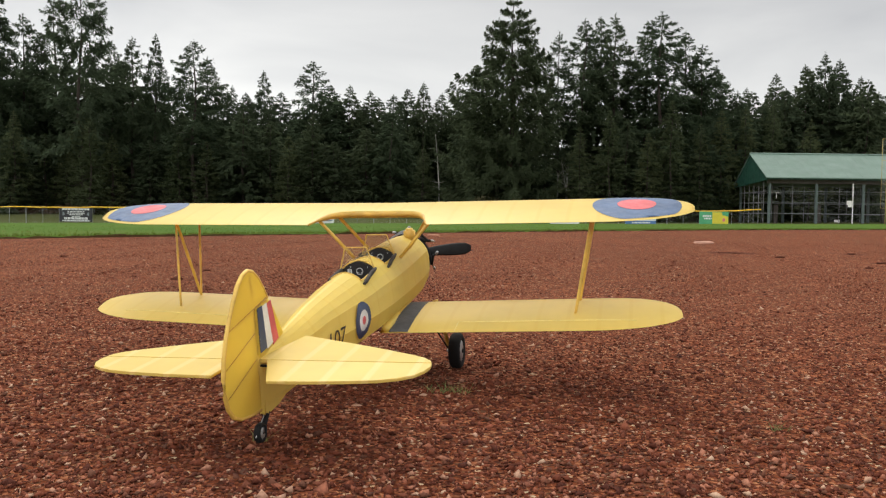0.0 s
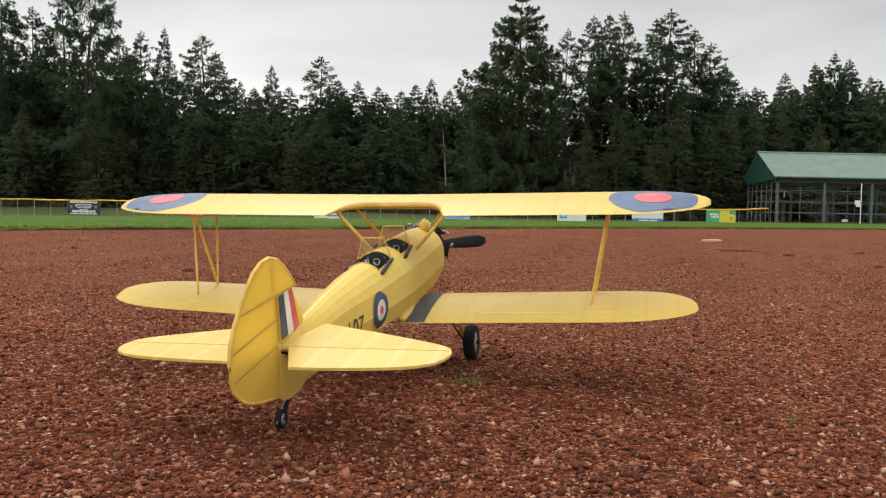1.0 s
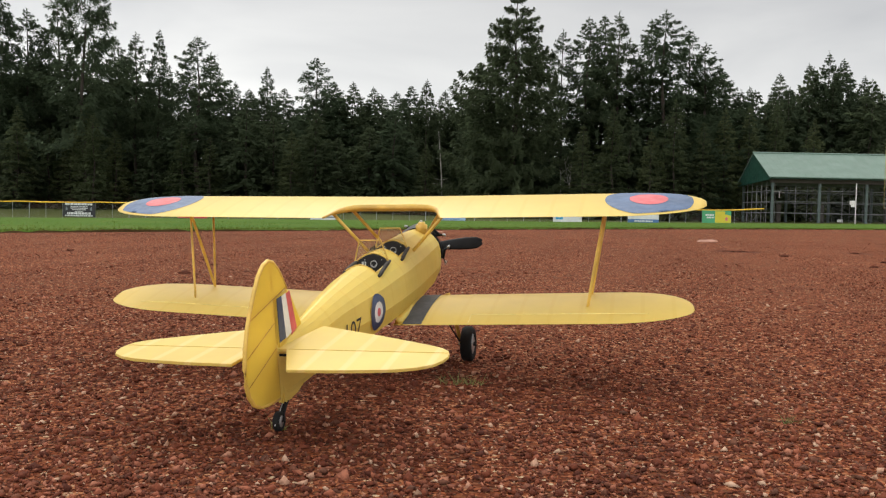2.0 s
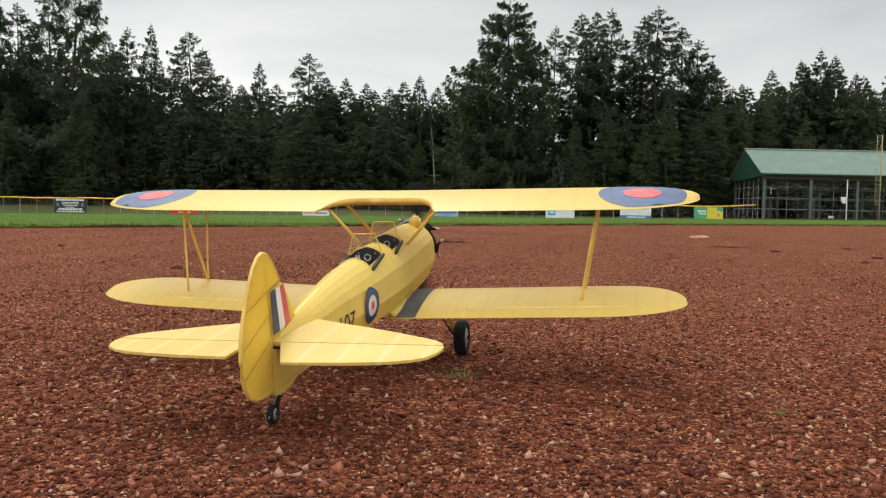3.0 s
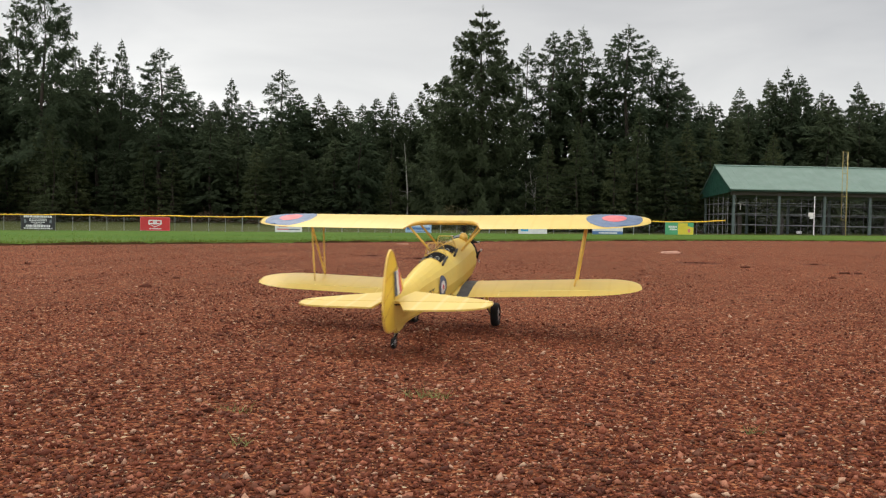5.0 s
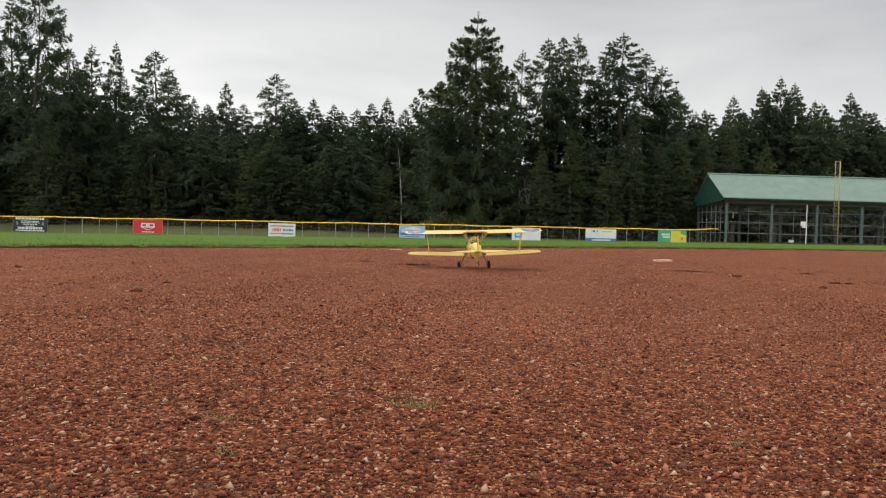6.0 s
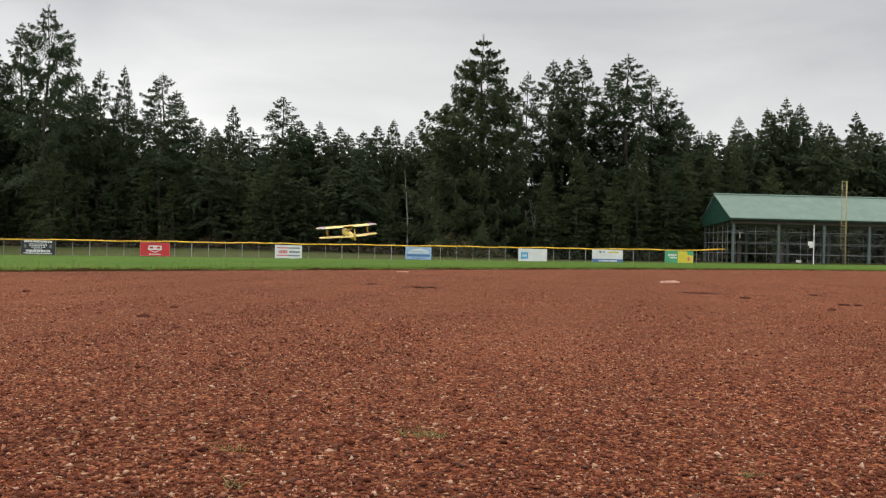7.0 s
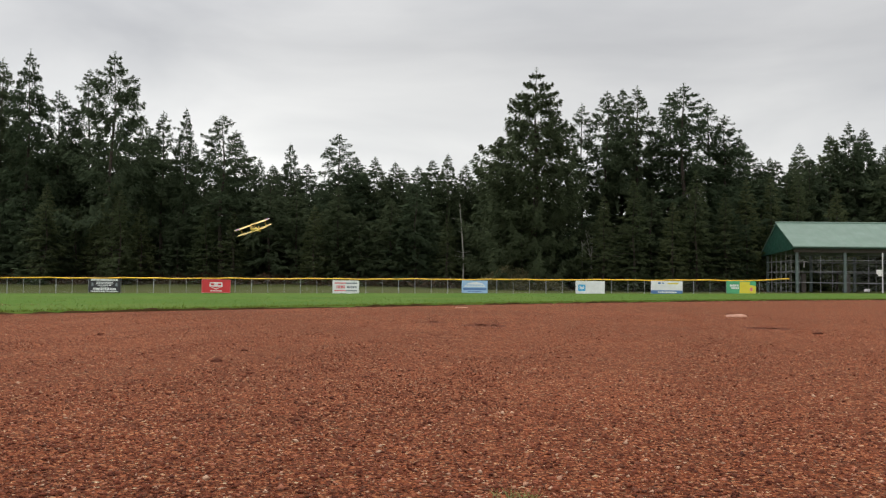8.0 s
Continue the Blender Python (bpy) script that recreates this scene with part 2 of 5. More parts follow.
M_WALK = worn("grey_walkway_grip", (0.075, 0.075, 0.078), 0.85, scale=30, grain=500, relief=0.4)
M_BLUE = worn("roundel_blue", (0.072, 0.122, 0.225), 0.5, scale=15, grain=300)
M_NAVY = worn("dark_blue_paint", (0.035, 0.055, 0.12), 0.45, scale=15, grain=300)
M_RED = worn("roundel_red", (0.62, 0.105, 0.115), 0.5, scale=15, grain=300)
M_WHITE = worn("white_paint", (0.74, 0.73, 0.70), 0.5, scale=15, grain=300)
M_INK = worn("black_lettering", (0.02, 0.02, 0.022), 0.5, scale=15, grain=300)
M_CLEAR = clear_sheet()
M_GALV = worn("galvanised_steel", (0.36, 0.37, 0.38), 0.5, 0.6, scale=3, grain=40)
M_RAIL = worn("weathered_cage_steel", (0.27, 0.275, 0.28), 0.55, 0.4, scale=3, grain=40)
M_CAP = worn("yellow_fence_cap", (0.78, 0.47, 0.02), 0.55, scale=2, grain=20)
M_POLE = worn("yellow_pole_paint", (0.38, 0.30, 0.10), 0.55, scale=3, grain=30)
M_ROOF = worn("pale_green_metal_roof", (0.125, 0.193, 0.155), 0.5, 0.0, scale=0.5, spread=0.1, grain=9)
M_GABLE = worn("dark_green_siding", (0.010, 0.060, 0.040), 0.6, scale=1.5, grain=20)
M_POST = worn("grey_green_post", (0.088, 0.118, 0.112), 0.6, scale=3, grain=30)
M_SLAB = worn("concrete_slab", (0.22, 0.21, 0.20), 0.9, scale=1, grain=20)
M_BASE = worn("dusty_base_rubber", (0.48, 0.26, 0.185), 0.8, scale=8, grain=60)
M_CLOD = worn("damp_cinder", (0.088, 0.031, 0.020), 0.95, scale=30, grain=200, relief=0.5, gloss=0.03)
# soil brown taken darker to stand for shade below the turf
M_SHADED_SOIL = worn("shaded_soil", (0.058, 0.036, 0.016), 0.95, gloss=0.03, scale=3, grain=40, relief=0.5)
M_TIMBER = worn("dark_timber", (0.06, 0.05, 0.042), 0.8, scale=3, grain=30)


# ---- mesh helpers ----
def part(name, bm, mat, parent=None, label="", smooth=False):
    """Links a bmesh as one mesh object, under its thing where one is given."""
    me = bpy.data.meshes.new(name)
    bmesh.ops.recalc_face_normals(bm, faces=bm.faces)
    bm.to_mesh(me)
    bm.free()
    return held(name, me, mat, parent, label, smooth)


def held(name, me, mat, parent=None, label="", smooth=False):
    for m in mat if isinstance(mat, (list, tuple)) else [mat]:
        me.materials.append(m)
    if smooth:
        me.polygons.foreach_set("use_smooth", [True] * len(me.polygons))
    ob = new(name, me)
    if parent is not None:
        ob.parent = parent
    if label:
        ob["label"] = label
    return ob


def fast_mesh(name, verts, faces):
    """A mesh from arrays: all faces have the same number of corners."""
    me = bpy.data.meshes.new(name)
    k = faces.shape[1]
    me.vertices.add(len(verts))
    me.vertices.foreach_set("co", np.asarray(verts, np.float32).ravel())
    me.loops.add(faces.size)
    me.loops.foreach_set("vertex_index", faces.astype(np.int32).ravel())
    me.polygons.add(len(faces))
    me.polygons.foreach_set("loop_start", np.arange(len(faces), dtype=np.int32) * k)
    me.update(calc_edges=True)
    me.validate()
    return me


def empty(name, m=None):
    ob = new(name)
    ob.empty_display_size = 0.1
    if m is not None:
        ob.matrix_world = m
    return ob


def box(bm, lo, hi, bevel=0.0, m=None):
    out = bmesh.ops.create_cube(bm, size=1.0)["verts"]
    for v in out:
        v.co = Vector([(a + b) / 2 + c * (b - a) for a, b, c in zip(lo, hi, v.co)])
    if bevel:
        edges = list({e for v in out for e in v.link_edges})
        res = bmesh.ops.bevel(bm, geom=edges, offset=bevel, segments=2, affect="EDGES")
        out = list({v for f in res["faces"] for v in f.verts} | {v for v in out if v.is_valid})
    if m is not None:
        bmesh.ops.transform(bm, matrix=m, verts=out)
    return bm


def tube(bm, points, radius, sides=8, flat=1.0, closed=False, ends=None):
    """A round or flattened bar through the points. ends: a radius for each point."""
    pts = [Vector(p) for p in points]
    rings, n = [], len(pts)
    for i, p in enumerate(pts):
        a = pts[i - 1] if (i or closed) else p
        b = pts[(i + 1) % n] if (i < n - 1 or closed) else p
        way = (b - a).normalized()
        side = way.cross(Vector((0, 0, 1)))
        if side.length < 1e-3:
            side = way.cross(Vector((0, 1, 0)))
        side.normalize()
        up = side.cross(way)
        r = ends[i] if ends else radius
        rings.append([bm.verts.new(p + r * (math.cos(t) * side * flat + math.sin(t) * up)) for t in [2 * math.pi * j / sides for j in range(sides)]])
    for i in range(n if closed else n - 1):
        a, b = rings[i], rings[(i + 1) % n]
        for j in range(sides):
            bm.faces.new((a[j], a[(j + 1) % sides], b[(j + 1) % sides], b[j]))
    if not closed:
        bm.faces.new(rings[0])
        bm.faces.new(rings[-1][::-1])
    return bm


def lathe(bm, profile, axis="X", sides=24, centre=(0, 0, 0)):
    """Turns (along, radius) pairs round an axis."""
    rings = []
    for a, r in profile:
        ring = []
        for j in range(sides):
            t = 2 * math.pi * j / sides
            u, v = r * math.cos(t), r * math.sin(t)
            p = (a, u, v) if axis == "X" else (u, a, v) if axis == "Y" else (u, v, a)
            ring.append(bm.verts.new(Vector(p) + Vector(centre)))
        rings.append(ring)
    for a, b in zip(rings, rings[1:]):
        for j in range(sides):
            bm.faces.new((a[j], a[(j + 1) % sides], b[(j + 1) % sides], b[j]))
    for ring in (rings[0], rings[-1]):
        bm.faces.new(ring)
    return bm


def plate(bm, outline, thick, plane="YZ", at=0.0, rounded=0.0):
    """A flat board with the given outline; its thickness lies along the third axis."""
    def place(a, b, c):
        return (c, a, b) if plane == "YZ" else (a, b, c) if plane == "XY" else (a, c, b)
    lo = [bm.verts.new(place(a, b, at - thick / 2)) for a, b in outline]
    hi = [bm.verts.new(place(a, b, at + thick / 2)) for a, b in outline]
    n = len(outline)
    bm.faces.new(lo[::-1])
    bm.faces.new(hi)
    for i in range(n):
        bm.faces.new((lo[i], lo[(i + 1) % n], hi[(i + 1) % n], hi[i]))
    if rounded:
        rim = [e for e in bm.edges if (e.verts[0] in lo) == (e.verts[1] in lo) and len([f for f in e.link_faces if len(f.verts) > 4]) == 1]
        bmesh.ops.bevel(bm, geom=rim, offset=rounded, segments=2, affect="EDGES")
    return bm


# ---- ground ----
def edge_y(x):
    """Where the dirt of the infield ends and the grass begins."""
    x = np.clip(x, -12.0, 40.0)
    return 21.7 + 1.27 * x - 0.012 * x * x


def fence_y(x):
    return 63.2 + 0.0426 * x


def ground_z(x, y):
    """Height of the turf: a small lip at the dirt's edge, a gentle fall to the fence, a rise to the woods at the left."""
    xc = np.clip(x, -48.0, 48.0)
    base = -0.175 + 0.0123 * xc
    e, f = edge_y(x), fence_y(xc)
    s = np.clip((y - e) / (f - e), 0, 1)
    z = 0.042 * (1 - s) + base * s
    return z + np.clip(y - f, 0, 26) * 0.045 * np.clip((16 - xc) / 34, 0.0, 1)


def sheet(xs, ss, height, warp):
    gx, gs = np.meshgrid(xs, ss)
    gy = gs + warp(gx)
    co = np.stack([gx, gy, height(gx, gy, gs)], -1).reshape(-1, 3)
    w = len(xs)
    i = (np.arange(len(ss) - 1)[:, None] * w + np.arange(w - 1)).ravel()
    return co, np.stack([i, i + 1, i + w + 1, i + w], 1)


def build_ground():
    xs = np.concatenate([[-2500, -900, -350, -160, -100, -75], np.arange(-60, 60.1, 1.0), [75, 100, 160, 350, 900, 2500]])
    ss = np.concatenate([[-2500, -900, -300, -100, -60, -30, -10, -3, -0.6, -0.12, -0.1, -0.03, 0.1, 0.3], np.arange(1, 90, 2.0), [110, 150, 250, 600, 1500, 4000]])

    def turf_height(x, y, s):
        wob = 0.012 * np.sin(x * 2.1 + 1.3 * np.sin(x * 0.7)) + 0.010 * np.sin(x * 5.3)
        up = np.clip((s + 0.1) / 0.13, 0, 1)
        return np.where(s < -0.09, -0.06, -0.06 + up * (0.06 + ground_z(x, np.maximum(y, edge_y(x))) + np.where(s < 0.4, wob, 0)))
    co, fa = sheet(xs, ss, turf_height, edge_y)
    tagged(held("ground", fast_mesh("ground", co, fa), M_TURF), "green outfield turf sloping gently to the fence", "ground", kind="structure")
    xs = np.concatenate([[-200, -120, -80], np.arange(-60, 60.1, 1.0), [80, 120, 200]])
    ss = np.concatenate([[-260, -120, -70, -50], np.arange(-40, -0.9, 1.0), [-0.5, -0.25, -0.04]])
    co, fa = sheet(xs, ss, lambda x, y, s: 0.0 + 0.004 * np.sin(x * 1.7 + y) * np.clip(y - 4, 0, 1), edge_y)
    tagged(held("infield", fast_mesh("infield", co, fa), M_DIRT), "infield of damp red crushed cinder", "dirt", kind="structure")
    # bare soil under the lip of the turf, coloured dark for its shadow line
    rng = np.random.default_rng(2)
    xs = np.arange(-30, 42, 0.12)
    n = len(xs)
    y = edge_y(xs) - 0.10 + rng.normal(0, 0.012, n)
    top = 0.030 + 0.012 * np.sin(xs * 2.1 + 1.3 * np.sin(xs * 0.7)) + rng.normal(0, 0.012, n)
    rows = [np.stack([xs, y - 0.03 - 0.03 * rng.random(n), np.full(n, -0.01)], -1), np.stack([xs, y - 0.02, top * 0.55], -1), np.stack([xs, y, top], -1), np.stack([xs, y + 0.10, top * 0.8], -1)]
    co = np.concatenate(rows)
    i = np.arange(n - 1)
    fa = np.concatenate([np.stack([i + k * n, i + 1 + k * n, i + 1 + (k + 1) * n, i + (k + 1) * n], 1) for k in range(3)])
    tagged(held("soil_edge", fast_mesh("soil_edge", co, fa), M_SHADED_SOIL), "crumbling soil edge between turf and infield, coloured darker as shadow under the lip", "soil", kind="structure")


def build_gravel():
    rng = np.random.default_rng(5)
    n = 132000
    y = 1.12 * np.exp(rng.random(n) * math.log(17 / 1.12))
    x = (rng.random(n) * 2 - 1) * (0.66 * y + 0.25)
    size = np.clip(0.0033 * np.exp(rng.normal(0, 0.45, n)), 0.0015, 0.0100) * np.clip(0.95 + 0.01 * y, 0.8, 1.1)
    octa = np.array([(1, 0, 0), (0, 1, 0), (-1, 0, 0), (0, -1, 0), (0, 0, 1), (0, 0, -1)], float)
    tri = np.array([(0, 1, 4), (1, 2, 4), (2, 3, 4), (3, 0, 4), (1, 0, 5), (2, 1, 5), (3, 2, 5), (0, 3, 5)])
    v = octa[None] * (0.7 + 0.6 * rng.random((n, 6, 1))) + rng.normal(0, 0.22, (n, 6, 3))
    v *= np.stack([0.8 + 0.6 * rng.random(n), 0.8 + 0.6 * rng.random(n), 0.45 + 0.40 * rng.random(n)], -1)[:, None]
    a, tip = rng.random(n) * 6.283, rng.normal(0, 0.6, n)
    vy, vz = v[..., 1] * np.cos(tip)[:, None] - v[..., 2] * np.sin(tip)[:, None], v[..., 1] * np.sin(tip)[:, None] + v[..., 2] * np.cos(tip)[:, None]
    vx = v[..., 0]
    v = np.stack([vx * np.cos(a)[:, None] - vy * np.sin(a)[:, None], vx * np.sin(a)[:, None] + vy * np.cos(a)[:, None], vz], -1)
    co = v * size[:, None, None] + np.stack([x, y, size * (0.05 + 0.45 * rng.random(n)) * np.clip(1.3 - 0.08 * y, 0.5, 1.0)], -1)[:, None]
    fa = (np.arange(n)[:, None, None] * 6 + tri[None]).reshape(-1, 3)
    tagged(held("gravel", fast_mesh("gravel", co.reshape(-1, 3), fa), M_STONE), "loose crushed red cinder stones strewn over the infield", "gravel", kind="stuff")


def blades(n, x, y, z, tall, wide, rng, lean=0.5):
    """Arrays for n upright three-sided blades of grass."""
    a = rng.random(n) * 6.283
    h = tall * (0.5 + 0.8 * rng.random(n))
    dx, dy = np.cos(a), np.sin(a)
    w = wide * (0.6 + 0.8 * rng.random(n))
    lx, ly = rng.normal(0, lean, n) * h, rng.normal(0, lean, n) * h
    p0 = np.stack([x - dx * w, y - dy * w, z], -1)
    p1 = np.stack([x + dx * w, y + dy * w, z], -1)
    p2 = np.stack([x + lx, y + ly, z + h], -1)
    return np.stack([p0, p1, p2], 1).reshape(-1, 3), np.arange(3 * n).reshape(-1, 3)


def build_grass():
    rng = np.random.default_rng(8)
    n = 46000
    x = rng.random(n) * 66 - 24
    s = np.where(rng.random(n) < 0.5, rng.random(n) ** 2 * 0.5 - 0.13, rng.random(n) ** 1.6 * 26)
    y = edge_y(x) + s
    co, fa = blades(n, x, y, ground_z(x, y) - 0.01, 0.05, 0.006, rng)
    tagged(held("grass", fast_mesh("grass", co, fa), M_BLADE), "short green grass with a ragged edge against the dirt", "grass", kind="stuff")


def build_weeds():
    rng = np.random.default_rng(12)
    for x, y, n, r in ((0.00, 2.15, 50, 0.042), (0.05, 2.14, 24, 0.025), (-0.42, 1.95, 26, 0.04), (0.72, 1.82, 20, 0.02), (-0.34, 1.66, 14, 0.02)):
        a, q = rng.random(n) * 6.283, r * np.sqrt(rng.random(n))
        co, fa = blades(n, q * np.cos(a), 0.6 * q * np.sin(a), np.zeros(n), 0.026, 0.0012, rng, 0.9)
        ob = tagged(held("weed_tuft", fast_mesh("weed_tuft", co, fa), M_WEED), "sparse pale green weed growing through the cinder", "weed", "weeds on the infield")
        ob.location = (x, y, 0.0)


def build_clods():
    for i, (x, y, w, h) in enumerate(CLODS):
        rng = random.Random(70 + i)
        bm = bmesh.new()
        bmesh.ops.create_icosphere(bm, subdivisions=2, radius=1.0)
        for v in bm.verts:
            k = 1 + 0.25 * rng.uniform(-1, 1) + 0.15 * math.sin(5 * v.co.x + i)
            v.co = (v.co.x * k * w / 2, v.co.y * k * w * 0.45, v.co.z * k * h * 0.7 + h * 0.05)
        ob = tagged(part("dirt_clod", bm, M_CLOD), "dark damp clod of crushed cinder on the infield", "clod", "clods on the infield")
        ob.matrix_world = pose(x, y, 0.0, 0, 0, rng.random() * 90)


def build_base():
    bm = box(bmesh.new(), (-0.155, -0.14, 0), (0.155, 0.14, 0.045), 0.02)
    ob = tagged(part("base_plate", bm, M_BASE, smooth=True), "dusty pinkish rubber base half sunk in the dirt", "base")
    ob.matrix_world = pose(4.42, 15.35, -0.012, 2, -3, 4)
    bm = box(bmesh.new(), (-0.13, -0.06, 0), (0.13, 0.06, 0.026), 0.01)
    ob = tagged(part("pitching_plate", bm, M_BASE, smooth=True), "dusty pale rubber plate flush with the dirt", "base")
    ob.matrix_world = pose(-0.55, 18.6, -0.01, 0, 0, 12)


build_ground()


# ---- woods ----
def crown_mesh(name, seed, style):
    """A conifer's crown, 20 m tall: whorls of boughs, each with branchlets to both sides that carry short flat sprays."""
    rng = np.random.default_rng(seed)
    out, height = [], 20.0
    lop = rng.random(4) * 6.283
    z = height * style["start"]
    while z < height - 0.12:
        d = height - z
        f = d / height
        reach = (style["reach"] * (1 - math.exp(-d / style["swell"])) + 0.14) * (1 + style["uneven"] * min(1.0, d / 5) * rng.normal(0, 1))
        reach *= 1.0 - 0.35 * max(0.0, f - 0.7)
        count = max(4, int(round(style["boughs"] * (0.75 + 0.5 * min(1.0, f * 2)))))
        turn = rng.random() * 6.283
        for k in range(count):
            a = turn + k * 6.283 / count + rng.normal(0, 0.22)
            hole = math.sin(2 * a + lop[0] + 0.9 * z) + math.sin(a + lop[1] - 0.55 * z) + rng.normal(0, 0.5)
            if d > 1.5 and hole < style["open"]:
                continue
            length = max(0.12, reach * (0.72 + 0.38 * rng.random()) * (1 + style["lean"] * min(1.0, d / 6) * math.cos(a - math.pi) + 0.12 * math.sin(3 * a + lop[2] + 0.4 * z)))
            lift = style["rise"] * math.exp(-d / 3.5) - style["fall"] * (1 - math.exp(-d / 6)) + rng.normal(0, 0.09)
            zb = z + rng.normal(0, style["jitter"]) * min(1.0, d / 3)
            ca, sa = math.cos(a), math.sin(a)
            low = d > 10 and style["reach"] < 7
            n = max(4, int(style["dense"] * length / 0.20 * (0.5 if low else 1.0 + 1.7 * math.exp(-d / 4))))
            u = 0.10 + 0.90 * rng.random(n) ** 0.75
            r = u * length
            root = np.stack([r * ca, r * sa, zb + r * lift - style["sag"] * r * u + style["tip"] * length * u ** 4], -1)
            side = np.where(rng.random(n) < 0.5, -1.0, 1.0)
            b = a + side * (0.22 + 0.70 * (1 - u) + rng.normal(0, 0.15, n))
            run = (0.06 + 0.36 * length * (1.08 - u)) * (0.6 + 0.6 * rng.random(n))
            run = np.minimum(run, 1.5)
            m = 5
            v = (np.arange(m) + rng.random((n, m))) / m
            way = np.stack([np.cos(b), np.sin(b), np.full(n, lift * 0.5)], -1)
            p = root[:, None] + way[:, None] * (run[:, None] * v)[..., None]
            p[..., 2] -= style["hang"] * (0.5 * run[:, None] * v ** 2 + 0.46 * np.abs(rng.normal(0, 1, (n, m))) * min(1.0, 0.12 + d / 5))
            c = b[:, None] + np.where(rng.random((n, m)) < 0.5, -1, 1) * (0.10 + 0.45 * rng.random((n, m)))
            long = style["leaf"] * (0.15 + 0.20 * rng.random((n, m))) * (1.5 if low else min(1.0, 0.40 + d / 9))
            wide = long * 0.15 + 0.012 * style["leaf"]
            way = np.stack([np.cos(c), np.sin(c), rng.normal(-0.6 * style["hang"], 0.32, (n, m))], -1) * long[..., None]
            flat = np.stack([-np.sin(c), np.cos(c), rng.normal(0, 1.0, (n, m))], -1) * wide[..., None]
            out.append(np.stack([p - flat, p + way, p + flat], 2).reshape(-1, 3, 3))
        z += style["gap"] * (0.75 + 0.5 * rng.random()) * (style["close"] + (1 - style["close"]) * min(1.0, d / 6))
    # the leading shoot
    n = 34
    b, h = rng.random(n) * 6.283, height - 1.1 + 1.15 * rng.random(n)
    p = np.stack([np.zeros(n), np.zeros(n), h], -1)
    d = np.stack([np.cos(b) * 0.20, np.sin(b) * 0.20, np.full(n, 0.22)], -1)
    q = np.stack([-np.sin(b), np.cos(b), np.zeros(n)], -1) * 0.035
    out.append(np.stack([p - q, p + d, p + q], 1))
    tri = np.concatenate(out)
    # needles point all ways: each spray takes its light like the crown's outer surface
    mid = tri.mean(1)
    soft = np.stack([mid[:, 0], mid[:, 1], 0.75 * np.hypot(mid[:, 0], mid[:, 1]) + 0.1], -1)
    soft = soft / np.linalg.norm(soft, axis=1, keepdims=True) + rng.normal(0, 0.13, soft.shape)
    soft /= np.linalg.norm(soft, axis=1, keepdims=True)
    face = np.cross(tri[:, 1] - tri[:, 0], tri[:, 2] - tri[:, 0])
    turned = (face * soft).sum(1) < 0
    tri[turned] = tri[turned][:, ::-1]
    me = fast_mesh(name, tri.reshape(-1, 3), np.arange(3 * len(tri)).reshape(-1, 3))
    me.polygons.foreach_set("use_smooth", [True] * len(me.polygons))
    me.normals_split_custom_set_from_vertices(np.repeat(soft, 3, 0).tolist())
    return me


def trunk_mesh(seed, thick, height=19.6):
    rng = np.random.default_rng(seed)
    bm = bmesh.new()
    pts = [(0.12 * math.sin(i * 1.3 + seed), 0.12 * math.cos(i + seed), height * i / 8) for i in range(9)]
    pts[0] = (pts[0][0], pts[0][1], -0.6)
    tube(bm, pts, 1, 7, ends=[thick * (1.15 - 0.135 * i) if i else thick * 1.5 for i in range(9)])
    for i in range(12):
        a, z = rng.random() * 6.283, 2 + 8 * rng.random()
        l = 0.8 + 1.2 * rng.random()
        tube(bm, [(0, 0, z), (l * math.cos(a), l * math.sin(a), z + 0.1), (1.5 * l * math.cos(a), 1.5 * l * math.sin(a), z - 0.2)], 1, 4, ends=[0.05, 0.035, 0.01])
    me = bpy.data.meshes.new("trunk")
    bm.to_mesh(me)
    bm.free()
    return me


def habit(reach, swell, start, boughs, gap, **more):
    """How a kind of conifer grows."""
    return dict(dict(reach=reach, swell=swell, start=start, boughs=boughs, gap=gap, uneven=0.15, open=-1.6, lean=0.0, close=0.5, rise=0.16, fall=0.22, jitter=0.22, sag=0.08, tip=0.14, hang=0.60, dense=1.5, leaf=1.02), **more)


KINDS = [   # habit, variants, trunk, name, label
    (habit(4.8, 9.5, 0.24, 7.0, 0.50, fall=0.26), 3, 0.26, "fir_tree", "tall dark green fir with dense drooping boughs at the field's edge"),
    (habit(4.2, 6.5, 0.32, 7.0, 0.53, uneven=0.24, open=-0.72, jitter=0.35, dense=1.35, fall=0.14, tip=0.2), 4, 0.24, "fir_tree", "dark green fir with an open ragged crown in the woods"),
    (habit(3.7, 8.0, 0.16, 6.5, 0.46, uneven=0.18, open=-1.5), 3, 0.18, "spruce_tree", "dark green pointed spruce in the woods behind the fence"),
    (habit(2.7, 8.0, 0.03, 6.5, 0.62, jitter=0.10, hang=0.40, fall=0.06, tip=0.05, dense=1.2), 3, 0.15, "young_fir_tree", "olive green young fir in front of the dark woods"),
    (habit(8.2, 10.5, 0.05, 11.0, 0.95, uneven=0.10, lean=0.10, jitter=0.07, open=-2.6, close=0.62, rise=-0.05, fall=0.28, sag=0.02, tip=0.26, hang=0.72, dense=2.3, leaf=1.08), 1, 0.30, "spruce_tree", "tallest dark spruce with separate drooping tiers of boughs"),
    (habit(4.2, 4.5, 0.30, 7.0, 0.80, uneven=0.26, open=-1.1, lean=-0.30, jitter=0.2, fall=0.0, sag=0.12, tip=0.26, hang=0.80, dense=1.9), 1, 0.24, "fir_tree", "tall thin-crowned fir with long hanging side boughs"),
    (habit(4.2, 8.0, 0.06, 6.0, 0.78, uneven=0.16, dense=0.50, leaf=2.3), 3, 0.20, "fir_tree", "dark green fir standing deep in the woods"),
]
